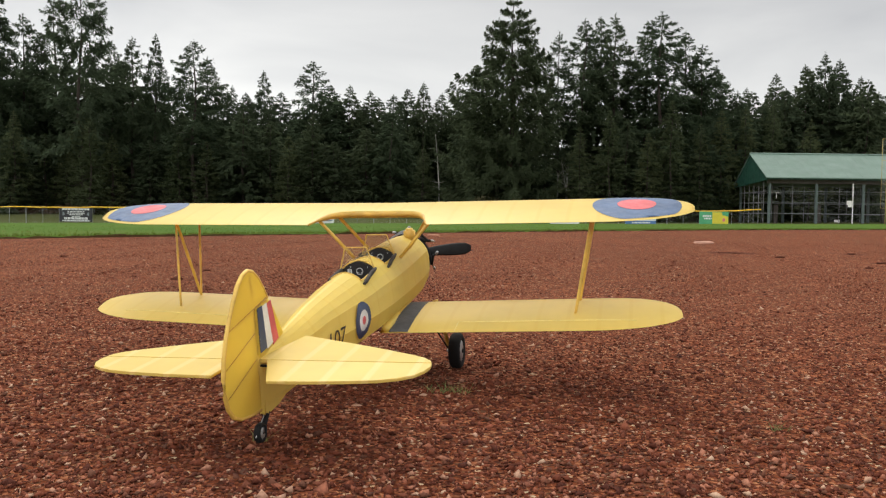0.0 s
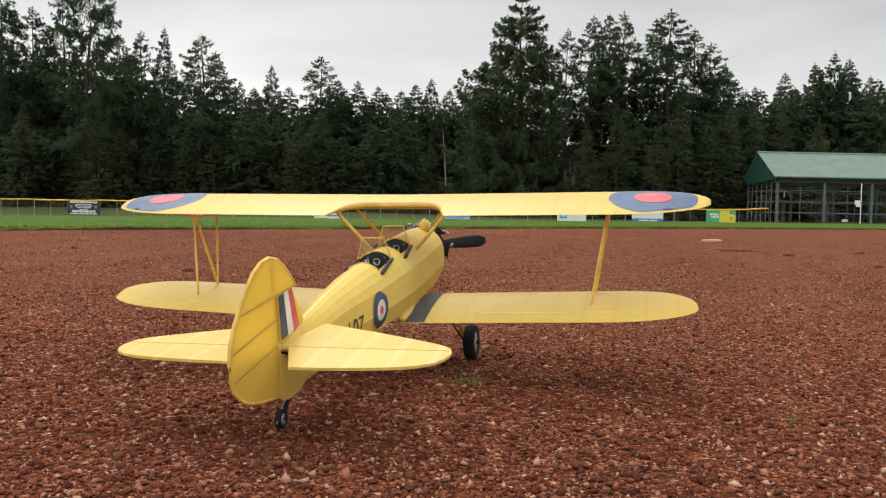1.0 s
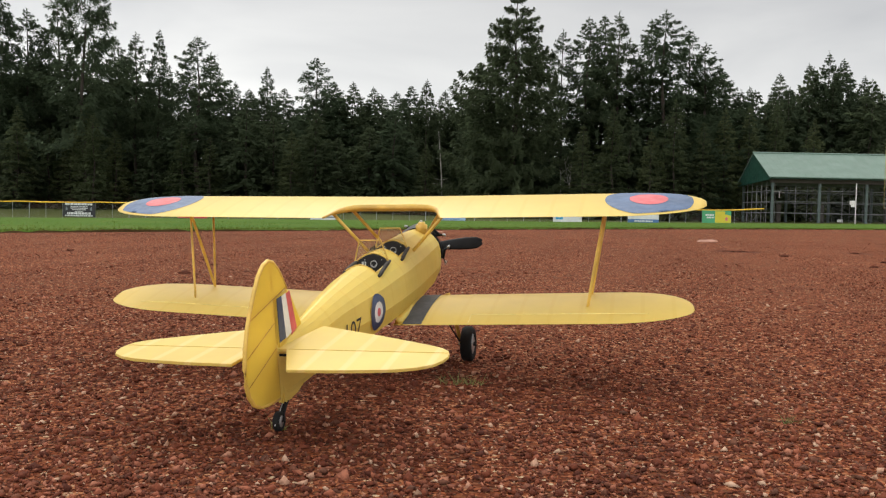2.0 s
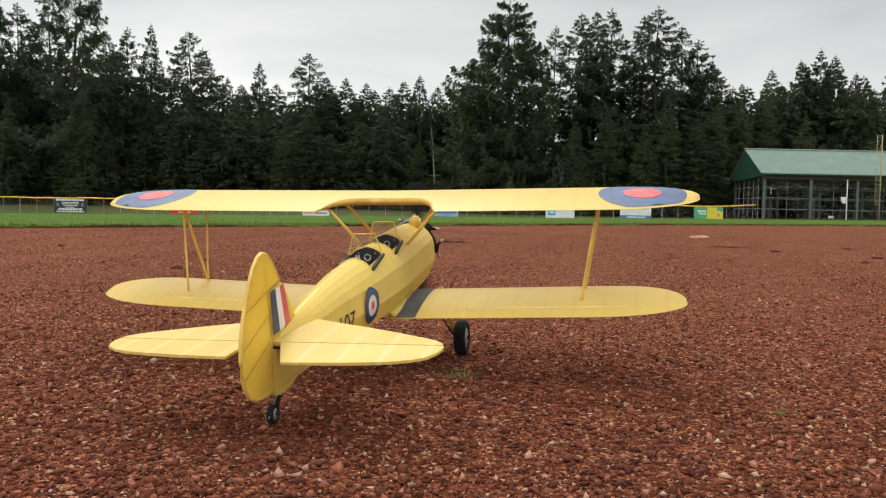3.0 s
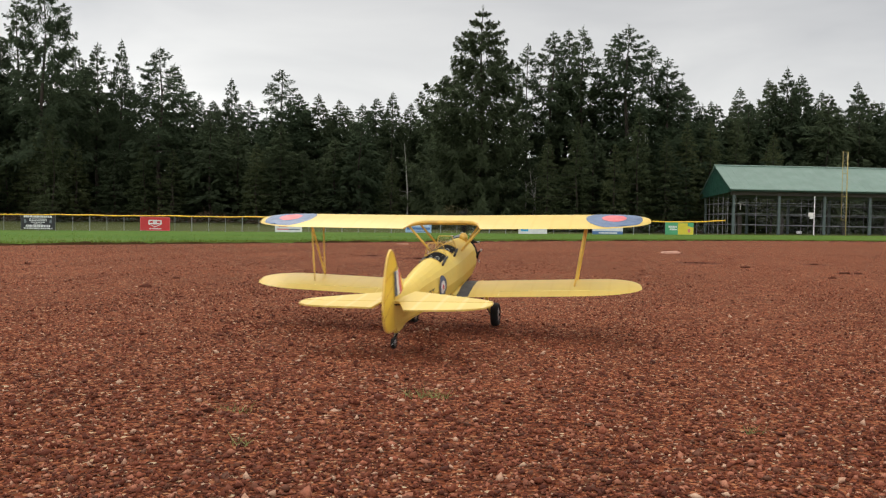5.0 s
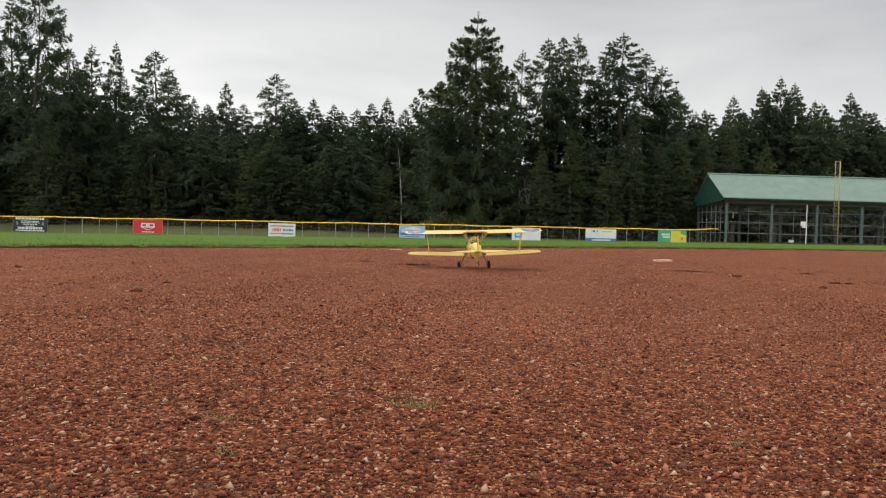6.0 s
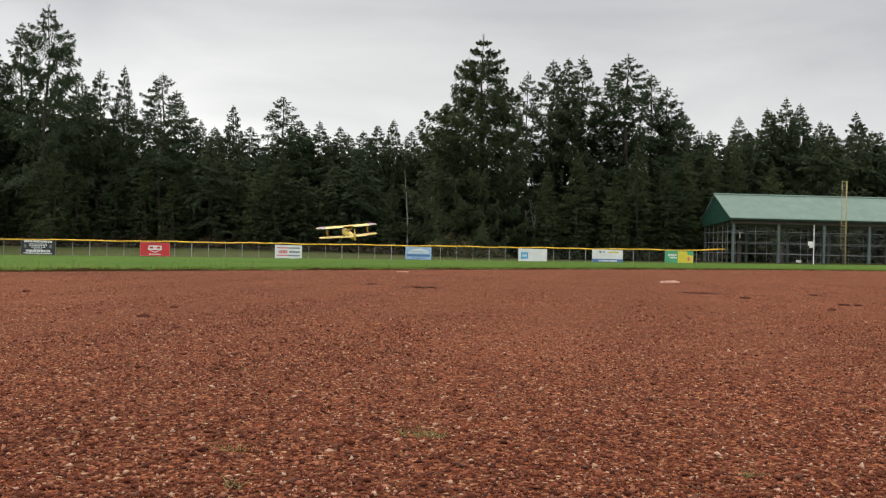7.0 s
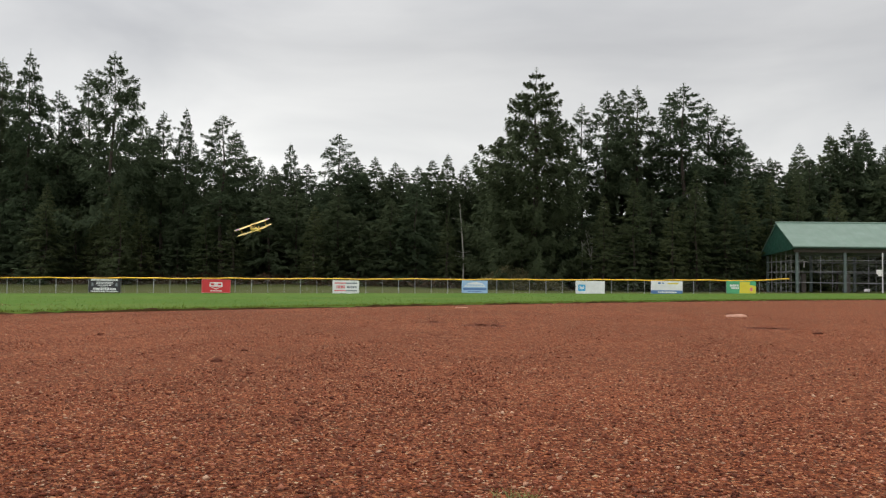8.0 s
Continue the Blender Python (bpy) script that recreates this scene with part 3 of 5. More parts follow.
LEFT_WOODS = [(-52.0, 84, 25.8, 0, 1.0), (-49.8, 84, 22.9, 1, 1), (-45.8, 82, 23.4, 0, 0.8), (-44.8, 86, 20.0, 1, 1), (-42.5, 88, 22.6, 1, 0.9), (-36.7, 81, 22.8, 5, 1.0, 0),
              (-36.5, 88, 17.5, 2, 1), (-32.8, 84, 17.3, 1, 0.9), (-30.1, 83, 17.5, 0, 0.6), (-26.0, 82, 16.7, 1, 1.2), (-25.9, 86, 15.6, 1, 1), (-23.9, 88, 12.9, 2, 0.8)]
MID_WOODS = [(-23.0, 90, 12.5, 2, 1.04), (-20.6, 88, 14.5, 2, 0.78), (-19.2, 90, 12.6, 2, 1.30), (-15.1, 86, 15.4, 1, 1.17), (-13.8, 90, 13.3, 2, 1.17), (-11.6, 88, 13.2, 2, 1.17),
             (-9.7, 90, 13.0, 2, 1.04), (-7.4, 92, 12.9, 2, 1.30), (-5.6, 88, 13.1, 2, 1.17), (-3.9, 86, 13.5, 0, 0.78), (-2.1, 88, 12.7, 2, 1.04), (-0.4, 90, 12.5, 2, 1.17)]
TALL_WOODS = [(4.7, 80, 21.1, 4, 1.0, 0), (1.6, 84, 13.6, 0, 1.32), (9.7, 86, 18.9, 1, 0.80), (12.1, 85, 20.0, 1, 1.08), (14.1, 88, 21.0, 2, 1.08), (14.9, 84, 20.3, 1, 1.08),
              (18.5, 86, 20.1, 1, 1.08), (19.2, 83, 20.3, 1, 1.32), (22.3, 86, 19.2, 1, 1.20), (23.4, 84, 17.4, 1, 1.20), (26.0, 88, 15.9, 1, 1.08)]
RIGHT_WOODS = [(29.1, 92, 13.2, 2, 1), (29.8, 90, 14.1, 2, 0.9), (33.6, 92, 15.9, 2, 1.0), (35.8, 94, 14.1, 2, 1), (36.3, 91, 16.7, 2, 0.9), (37.9, 90, 17.8, 0, 0.8),
               (40.3, 92, 17.4, 2, 1), (43.5, 94, 15.9, 2, 0.9), (45.5, 94, 14.2, 2, 1), (46.5, 92, 16.6, 0, 0.8), (50.3, 94, 14.8, 2, 1), (52.2, 92, 16.4, 1, 1)]


def build_woods():
    rng = random.Random(21)
    models = {}
    for k, (style, variants, thick, name, label) in enumerate(KINDS):
        for v in range(variants):
            root = tagged(empty(name), label, "tree", "woods behind the field")
            held("trunk", trunk_mesh(10 * k + v, thick), M_BARK, root)
            held("crown", crown_mesh("crown", 100 * k + v, style), M_YOUNG if k == 3 else M_NEEDLE, root)
            models[k, v] = [root, False]

    def plant(x, y, h, kind, wide, turn=None):
        slot = models[kind, rng.randrange(KINDS[kind][1])]
        m = pose(x, y, float(ground_z(np.float64(x), np.float64(y))) - 0.1, 0, 0, rng.random() * 360 if turn is None else turn)
        ob = copy_thing(slot[0], m) if slot[1] else slot[0]
        slot[1] = True
        s = h / 20
        w = (s ** 0.6) * wide
        ob.matrix_basis = m @ Matrix.Diagonal((w, w, s, 1))

    for row in LEFT_WOODS + MID_WOODS + TALL_WOODS + RIGHT_WOODS:
        plant(*row)
    # the depth of the woods, kept below the front trees' tops
    tops = [(r[0], r[2]) for r in LEFT_WOODS + MID_WOODS + TALL_WOODS + RIGHT_WOODS]
    x = -66.0
    while x < 66:
        near = sorted((abs(t[0] - x), t[1]) for t in tops)[:2]
        top = min(n[1] for n in near) * (0.80 if x < -24 else 0.52 if 6.5 < x < 17 else 0.64 if 17 <= x < 27 else 1.0 if x < 27 else 1.10)
        plant(x, 86 + 5 * rng.random(), top * (0.78 + 0.14 * rng.random()), 6, 1.05)
        plant(x + 0.9, 94 + 6 * rng.random(), top * (0.90 + 0.10 * rng.random()), 6, 1.2)
        x += 2.1 + 0.6 * rng.random()
    for row in ((27.6, 86, 13.2, 0, 1.2), (31.8, 88, 12.8, 0, 1.2), (25.2, 91, 13.6, 2, 1.3), (41.9, 90, 14.0, 0, 1.1), (-21.8, 86, 11.8, 0, 1.0)):
        plant(*row)
    # lower trees along the edge
    x = -58.0
    while x < 24:
        if not -4.2 < x < 2.5:
            plant(x, 77.5 + 3 * rng.random(), 5.5 + 5.0 * rng.random(), rng.choice((2, 3, 6, 6)), 1.1)
        x += 1.9 + 1.2 * rng.random()
    for x, y, h in ((10.5, 75.5, 8.5), (13.2, 76.0, 10.0), (16.4, 75.0, 8.0), (18.8, 76.5, 11.0), (21.5, 77.0, 9.0), (24.0, 79.0, 10.5), (27.2, 82.0, 11.0), (30.5, 84.0, 11.5), (33.8, 83.0, 10.0), (-33.5, 76.0, 8.8), (-3.5, 78.2, 6.5), (-41.0, 77.0, 9.5)):
        plant(x, y, h, 3, 1.0)
    for slot in models.values():
        if not slot[1]:
            slot[1] = True
            slot[0].matrix_basis = pose(62 + rng.random() * 8, 92, -0.2) @ Matrix.Diagonal((0.8, 0.8, 0.8, 1))


def build_snag():
    bm = bmesh.new()
    tube(bm, [(0, 0, -0.4), (-0.05, 0, 3), (-0.22, 0, 5.5), (-0.42, 0, 7.6)], 1, 7, ends=[0.065, 0.055, 0.042, 0.015])
    rng = random.Random(3)
    for i in range(7):
        z, a = 2.0 + 5 * rng.random(), rng.random() * 6.283
        l = 0.5 + 0.6 * rng.random()
        tube(bm, [(-0.05 * z, 0, z), (-0.05 * z + l * math.cos(a), l * math.sin(a), z + 0.15)], 1, 4, ends=[0.02, 0.006])
    ob = tagged(part("bare_tree", bm, M_SNAG), "slender bleached bare trunk at the edge of the woods", "tree")
    ob.location = (-1.95, 77.2, 0.2)
    for x, y, h, t in ((9.2, 77, 5.0, 6), (9.9, 77.4, 5.6, -8), (8.6, 77.3, 4.4, 3)):
        bm = bmesh.new()
        tube(bm, [(0, 0, -0.3), (0.1, 0, h * 0.5), (0.0, 0, h)], 1, 6, ends=[0.07, 0.05, 0.012])
        for i in range(7):
            z, a = h * (0.45 + 0.5 * rng.random()), rng.random() * 6.283
            tube(bm, [(0, 0, z), (0.5 * math.cos(a), 0.5 * math.sin(a), z + 0.6)], 1, 4, ends=[0.02, 0.005])
        ob = tagged(part("bare_sapling", bm, M_SNAG), "thin leafless grey sapling under the firs", "tree", "bare saplings")
        ob.matrix_world = pose(x, y, 0.0, 0, t, 0)


def build_brush():
    """Low scrub at the foot of the woods."""
    rng = np.random.default_rng(31)
    pale, dark = "pale dry brush heaped on a mound behind the fence", "brown dead bracken at the foot of the woods"
    spots = [(2.0, 74.8, 3.4, 2.05, M_BRUSH, pale, 3800), (4.9, 75.0, 2.6, 1.3, M_BRUSH, pale, 2000)]
    spots += [(x, 77 + 2.0 * rng.random(), 2.2, 0.7 + 0.7 * rng.random(), M_BRACKEN, dark, 900) for x in np.arange(-58, 24, 2.7) if not -2 < x < 7]
    for x, y, r, h, mat, label, n in spots:
        a, q, u = rng.random(n) * 6.283, np.sqrt(rng.random(n)), 1 - 0.5 * rng.random(n) ** 2
        p = np.stack([r * q * np.cos(a), 0.6 * r * q * np.sin(a), h * u * np.clip(1 - q * q, 0, 1) * (0.85 + 0.2 * np.sin(3 * a + 4 * q))], -1)
        b = rng.random(n) * 6.283
        d = np.stack([np.cos(b), np.sin(b), rng.normal(0.35, 0.4, n)], -1) * (0.12 + 0.20 * rng.random((n, 1)))
        w = np.stack([-np.sin(b), np.cos(b), rng.normal(0, 0.5, n)], -1) * 0.045
        co = np.stack([p - w, p + d, p + w], 1).reshape(-1, 3)
        ob = tagged(held("bush", fast_mesh("bush", co, np.arange(3 * n).reshape(-1, 3)), mat), label, "bush", "scrub along the woods")
        ob.location = (x, y, float(ground_z(np.float64(x), np.float64(y))) - 0.05)


# ---- fence, signs, poles ----
FENCE_LEFT, FENCE_RIGHT = -47.0, 22.6


def cap_z(x):
    return 0.882 + 0.0083 * x + 0.018 * math.sin(x * 0.9) + 0.012 * math.sin(x * 2.3 + 1) + (0.035 * max(0, x - 19.5))


def build_fence():
    fence = tagged(empty("outfield_fence"), "low grey chain-link outfield fence with a yellow cap", "fence")
    bm = bmesh.new()
    n = 140
    pts = []
    for i in range(n + 1):
        x = FENCE_LEFT + (FENCE_RIGHT - FENCE_LEFT) * i / n
        pts.append((x, fence_y(x), cap_z(x)))
    tube(bm, pts, 0.043, 8)
    part("cap_rail", bm, M_CAP, fence, "bright yellow plastic tube along the top", True)
    x, i = FENCE_LEFT + 0.3, 0
    while x < FENCE_RIGHT - 1.0:
        y, z0 = fence_y(x) + 0.05, float(ground_z(np.float64(x), fence_y(np.float64(x)))) - 0.1
        r = 0.03 if i % 3 == 0 else 0.017
        bm = tube(bmesh.new(), [(0, 0, 0), (0, 0, cap_z(x) - z0 - 0.03)], r, 6)
        ob = part("post", bm, M_GALV, fence)
        ob.location = (x, y, z0)
        x, i = x + 1.22, i + 1
    # woven wire
    step, out = 0.11, []
    k = int((FENCE_RIGHT - FENCE_LEFT) / step)
    for i in range(k):
        for way in (-1, 1):
            x0 = FENCE_LEFT + i * step
            x1 = x0 + way * 0.95
            if not FENCE_LEFT <= x1 <= FENCE_RIGHT:
                continue
            a = np.array([x0, fence_y(x0) + 0.02, float(ground_z(np.float64(x0), fence_y(np.float64(x0))))])
            b = np.array([x1, fence_y(x1) + 0.02, cap_z(x1)])
            w, d = np.array([0.0012, 0, 0.0009]), np.array([0, 0.0016, 0])
            out.append(np.stack([a - w, a + w, b + w, b - w]))
            out.append(np.stack([a - d, a + d, b + d, b - d]))
    co = np.concatenate(out)
    held("chain_link", fast_mesh("chain_link", co, np.arange(len(co)).reshape(-1, 4)), M_GALV, fence)["kind"] = "stuff"


def letters(rects, mat, parent, z=-0.012):
    """Each stroke of unreadable lettering as a strip of its own."""
    for r in rects:
        part("letter_bar", bars(bmesh.new(), [r], z), mat, parent)


def bars(bm, rects, z=-0.012):
    """Raised flat strips on a board that faces the field; rects: x, z, half width, half height."""
    for x, h, w, t in rects:
        box(bm, (x - w, z - 0.004, h - t), (x + w, z + 0.003, h + t))
    return bm


def text_bars(rng, x0, x1, h, tall):
    out, x = [], x0
    while x < x1:
        w = min(0.03 + 0.07 * rng.random(), (x1 - x) / 2 + 0.01)
        out.append((x + w, h, w, tall))
        x += 2 * w + 0.035
    return out


def build_signs():
    rng = random.Random(9)
    flat = lambda name, c: worn(name, c, 0.55, scale=2, spread=0.12, grain=30)
    m_black, m_red, m_white = flat("sign_black", (0.018, 0.018, 0.024)), flat("sign_red", (0.50, 0.025, 0.030)), flat("sign_white", (0.66, 0.67, 0.68))
    m_blue, m_sky, m_green = flat("sign_blue", (0.07, 0.16, 0.36)), flat("sign_sky_blue", (0.30, 0.45, 0.66)), flat("sign_green", (0.07, 0.33, 0.16))
    m_yellow, m_grey, m_cyan, m_pink = flat("sign_yellow", (0.62, 0.52, 0.04)), flat("sign_grey", (0.16, 0.18, 0.20)), flat("sign_cyan", (0.03, 0.33, 0.62)), flat("sign_pale_red", (0.60, 0.16, 0.17))

    def board(x0, x1, z0, z1, mat, label):
        xc = (x0 + x1) / 2
        root = tagged(empty("sign_board", pose(xc, fence_y(xc) - 0.10, (z0 + z1) / 2, 0, 0, 2.4)), label, "sign", "advertising boards on the fence")
        w, h = (x1 - x0) / 2, (z1 - z0) / 2
        part("board", box(bmesh.new(), (-w, -0.009, -h), (w, 0.009, h), 0.003), mat, root)
        return root, w, h

    r, w, h = board(-29.55, -27.16, -0.42, 0.59, m_black, "black advertising board with rows of white lettering")
    for z, t, a in ((0.42, 0.07, 1.0), (0.24, 0.03, 0.6), (0.13, 0.03, 0.62), (0.01, 0.03, 0.5), (-0.12, 0.025, 0.3), (-0.26, 0.08, 0.85), (-0.43, 0.045, 1.0)):
        letters(text_bars(rng, -a, a, z, t), m_white, r)
    for s in (-1, 1):
        part("emblem", plate(bmesh.new(), [(s * 0.98, -0.05), (s * 0.80, -0.02), (s * 0.84, 0.16), (s * 0.95, 0.24)], 0.006, "XZ", -0.012), m_grey, r)
    r, w, h = board(-21.1, -18.94, -0.36, 0.64, m_red, "red advertising board with a white shield emblem")
    part("emblem", plate(bmesh.new(), [(-0.46, 0.28), (0.46, 0.28), (0.50, -0.02), (0.0, -0.24), (-0.50, -0.02)], 0.006, "XZ", -0.012), m_white, r)
    part("emblem_field", plate(bmesh.new(), [(-0.38, -0.04), (0.38, -0.04), (0.0, -0.18)], 0.006, "XZ", -0.016), m_red, r)
    letters([(-0.26, 0.13, 0.13, 0.07), (0.26, 0.13, 0.13, 0.07), (0, 0.13, 0.05, 0.02)], m_red, r, -0.016)
    letters(text_bars(rng, -0.42, 0.42, -0.36, 0.035), m_white, r)
    for x, z, a, b in ((0, h - 0.02, w - 0.01, 0.014), (0, -h + 0.02, w - 0.01, 0.014), (w - 0.02, 0, 0.014, h - 0.05), (-w + 0.02, 0, 0.014, h - 0.05)):
        part("border_strip", bars(bmesh.new(), [(x, z, a, b)]), m_pink, r)
    r, w, h = board(-11.34, -9.36, -0.30, 0.68, m_white, "white advertising board with red and grey stripes")
    for z in (0.29, -0.27):
        part("stripe", bars(bmesh.new(), [(-0.42, z, 0.42, 0.045)]), m_pink, r)
        part("stripe", bars(bmesh.new(), [(0.42, z, 0.42, 0.045)]), m_grey, r)
    letters(text_bars(rng, -0.70, -0.05, 0.0, 0.11), m_pink, r)
    letters(text_bars(rng, 0.08, 0.80, 0.0, 0.075), m_grey, r)
    r, w, h = board(-1.73, 0.20, -0.14, 0.79, m_sky, "pale blue advertising board with a dark blue band")
    part("field", plate(bmesh.new(), [(-0.8, 0.0), (0.8, 0.0), (0.62, 0.24), (0.1, 0.36), (-0.5, 0.27)], 0.006, "XZ", -0.012), m_white, r)
    part("band", bars(bmesh.new(), [(0, -0.17, 0.86, 0.085)]), m_blue, r)
    letters(text_bars(rng, -0.62, 0.62, 0.12, 0.05), m_sky, r, -0.016)
    letters(text_bars(rng, -0.5, 0.5, -0.36, 0.03), m_blue, r)
    r, w, h = board(6.73, 8.90, -0.12, 0.86, m_white, "white advertising board with a small blue square emblem")
    part("emblem", bars(bmesh.new(), [(-0.62, -0.02, 0.27, 0.24)]), m_cyan, r)
    letters([(-0.74, 0.0, 0.04, 0.12), (-0.62, -0.04, 0.05, 0.09), (-0.50, 0.0, 0.04, 0.12)], m_white, r, -0.016)
    r, w, h = board(12.33, 14.67, -0.04, 0.93, m_white, "white advertising board with a blue band at the foot")
    part("band", bars(bmesh.new(), [(0, -0.34, w - 0.01, 0.13)]), m_blue, r)
    letters(text_bars(rng, -0.66, 0.70, -0.35, 0.055), m_white, r, -0.016)
    letters([(-0.55, 0.32, 0.10, 0.06), (-0.28, 0.32, 0.05, 0.05)], m_blue, r)
    part("emblem", bars(bmesh.new(), [(0.45, 0.30, 0.40, 0.05)]), m_yellow, r)
    r, w, h = board(17.92, 20.11, 0.06, 0.99, m_green, "green and yellow advertising board with white lettering")
    part("field", plate(bmesh.new(), [(-0.12, -h + 0.02), (-0.12, 0.42), (0.62, 0.42), (0.62, 0.20), (1.08, 0.10), (1.08, -h + 0.02)], 0.006, "XZ", -0.012), m_yellow, r)
    part("emblem", plate(bmesh.new(), [(0.66, -0.28), (0.62, -0.08), (0.74, 0.02), (0.86, -0.08), (0.82, -0.28)], 0.006, "XZ", -0.016), m_pink, r)
    letters(text_bars(rng, -0.85, -0.22, 0.13, 0.075) + text_bars(rng, -0.75, -0.2, -0.06, 0.06), m_white, r)


def build_poles():
    pole = tagged(empty("foul_pole", pose(32.7, 66, 0)), "tall yellow foul pole with a narrow wire screen", "pole")
    part("post", tube(bmesh.new(), [(0.06, 0, 0.0), (0.06, 0, 6.8)], 0.042, 10), M_POLE, pole, smooth=True)
    part("screen_bar", tube(bmesh.new(), [(-0.32, 0, 1.45), (-0.32, 0, 6.8)], 0.022, 8), M_POLE, pole, smooth=True)
    for z in (1.45, 3.3, 5.1, 6.78):
        part("cross_bar", tube(bmesh.new(), [(-0.32, 0, z), (0.06, 0, z)], 0.018, 6), M_POLE, pole)
    bm = bmesh.new()
    for i in range(44):
        tube(bm, [(-0.30, 0, 1.5 + i * 0.12), (0.02, 0, 1.6 + i * 0.12)], 0.006, 4)
    part("wire_screen", bm, M_GALV, pole)
    post = tagged(empty("white_post", pose(30.7, 67, 0.05)), "slim white post with a small pale panel", "pole")
    part("post", tube(bmesh.new(), [(0, 0, -0.1), (0, 0, 3.3)], 0.04, 8), M_WHITE, post)
    part("panel", box(bmesh.new(), (-0.46, -0.02, 1.62), (-0.06, 0.02, 1.96), 0.01), M_WHITE, post)
    part("panel_fold", box(bmesh.new(), (-0.38, -0.04, 1.46), (-0.06, 0.0, 1.615), 0.01), M_WHITE, post)


# ---- pavilion ----
def build_pavilion():
    pav = tagged(empty("batting_pavilion", pose(0, 0, 0)), "open green pavilion with pale green metal roof and caged sides", "building")
    x0, x1, yf, yb, ridge = 25.6, 60.0, 71.0, 78.2, 74.6
    eave, top, rear = 3.88, 6.08, 3.50

    def slope(y_low, y_high, eave):
        bm = bmesh.new()
        a, b = x0 - 0.45, x1
        q = [Vector((a, y_low, eave)), Vector((b, y_low, eave)), Vector((b, y_high, top)), Vector((a, y_high, top))]
        vs = [bm.verts.new(p) for p in q] + [bm.verts.new(p + Vector((0, 0, 0.09))) for p in q]
        for f in ((0, 1, 2, 3), (7, 6, 5, 4), (0, 4, 5, 1), (1, 5, 6, 2), (2, 6, 7, 3), (3, 7, 4, 0)):
            bm.faces.new([vs[i] for i in f])
        return bm
    for a, b, low in ((yf - 0.55, ridge, eave), (yb + 0.55, ridge, rear)):
        roof = part("roof", slope(a, b, low), M_ROOF, pav)
        seams = bmesh.new()
        x = x0 - 0.4
        while x < x1:
            tube(seams, [(x, a, low + 0.088), (x, b, top + 0.088)], 0.010, 4)
            x += 0.61
        part("roof_seams", seams, M_ROOF, roof)
    part("ridge_cap", tube(bmesh.new(), [(x0 - 0.47, ridge, top + 0.10), (x1, ridge, top + 0.10)], 0.09, 8), M_ROOF, pav)
    part("fascia", box(bmesh.new(), (x0 - 0.47, yf - 0.60, eave - 0.10), (x1, yf - 0.555, eave + 0.05)), M_GABLE, pav)
    part("gutter", tube(bmesh.new(), [(x0 - 0.46, yf - 0.66, eave + 0.03), (x1, yf - 0.66, eave + 0.03)], 0.05, 6), M_ROOF, pav)
    gable = part("gable", plate(bmesh.new(), [(yf - 0.5, eave - 0.15), (yb + 0.5, rear - 0.15), (yb + 0.5, rear), (ridge, top - 0.03), (yf - 0.5, eave)], 0.08, "YZ", x0 - 0.33), M_GABLE, pav)
    for i in range(24):
        bm = bmesh.new()
        y = yf - 0.4 + i * 0.33
        low = eave if y < ridge else rear
        h = low + (top - low) * (1 - abs(y - ridge) / (ridge - yf + 0.55)) - 0.1
        box(bm, (x0 - 0.385, y - 0.012, low - 0.05), (x0 - 0.372, y + 0.012, h))
        part("batten", bm, M_GABLE, gable)
    part("ceiling_deck", box(bmesh.new(), (x0 - 0.2, yf - 0.3, eave - 0.10), (x1, ridge + 2.0, eave - 0.02)), M_TIMBER, pav)
    part("beam", box(bmesh.new(), (x0 - 0.2, yf - 0.12, eave - 0.42), (x1, yf + 0.12, eave - 0.105), 0.01), M_TIMBER, pav)
    for y in (yf, yb):
        x = x0 + 0.05
        while x < x1:
            part("post", box(bmesh.new(), (x - 0.105, y - 0.105, -0.15), (x + 0.105, y + 0.105, (eave if y == yf else rear) - 0.1), 0.015), M_POST, pav)
            x += 3.86
    part("slab", box(bmesh.new(), (x0 - 0.6, yf - 0.6, -0.25), (x1, yb + 0.6, 0.03)), M_SLAB, pav)
    # cage rails, uprights and wire along the front, back and end
    for y, dim in ((yf - 0.02, 0.020), (yb, 0.020), ((yf + yb) / 2 + 1, 0.018)):
        for z in (1.0, 1.92, 2.83):
            part("rail", tube(bmesh.new(), [(x0, y, z), (x1, y, z)], dim, 6), M_RAIL, pav)
        x = x0 + 1.95
        while x < x1:
            part("upright", tube(bmesh.new(), [(x, y, 0), (x, y, eave - 0.3)], dim, 6), M_RAIL, pav)
            x += 3.86
    for z in (1.0, 1.92, 2.83):
        part("rail", tube(bmesh.new(), [(x0, yf, z), (x0, yb, z)], 0.028, 6), M_RAIL, pav)
    for i in range(1, 6):
        y = yf + i * (yb - yf) / 6
        part("upright", tube(bmesh.new(), [(x0, y, 0), (x0, y, eave - 0.2)], 0.03, 6), M_RAIL, pav)
    out = []
    for i in range(270):
        x = x0 + i * 0.128
        for way in (-1, 1):
            a, b = np.array([x, yf - 0.03, 0.05]), np.array([x + way * 3.3, yf - 0.03, 3.35])
            if x0 <= b[0] <= x1:
                w = np.array([0.0015, 0, 0.0015])
                out.append(np.stack([a - w, a + w, b + w, b - w]))
    for i in range(56):
        y = yf + i * 0.128
        for way in (-1, 1):
            a, b = np.array([x0, y, 0.05]), np.array([x0, y + way * 3.3, 3.35])
            if yf <= b[1] <= yb:
                w = np.array([0, 0.0018, 0.0018])
                out.append(np.stack([a - w, a + w, b + w, b - w]))
    co = np.concatenate(out)
    held("cage_wire", fast_mesh("cage_wire", co, np.arange(len(co)).reshape(-1, 4)), M_RAIL, pav)["kind"] = "stuff"
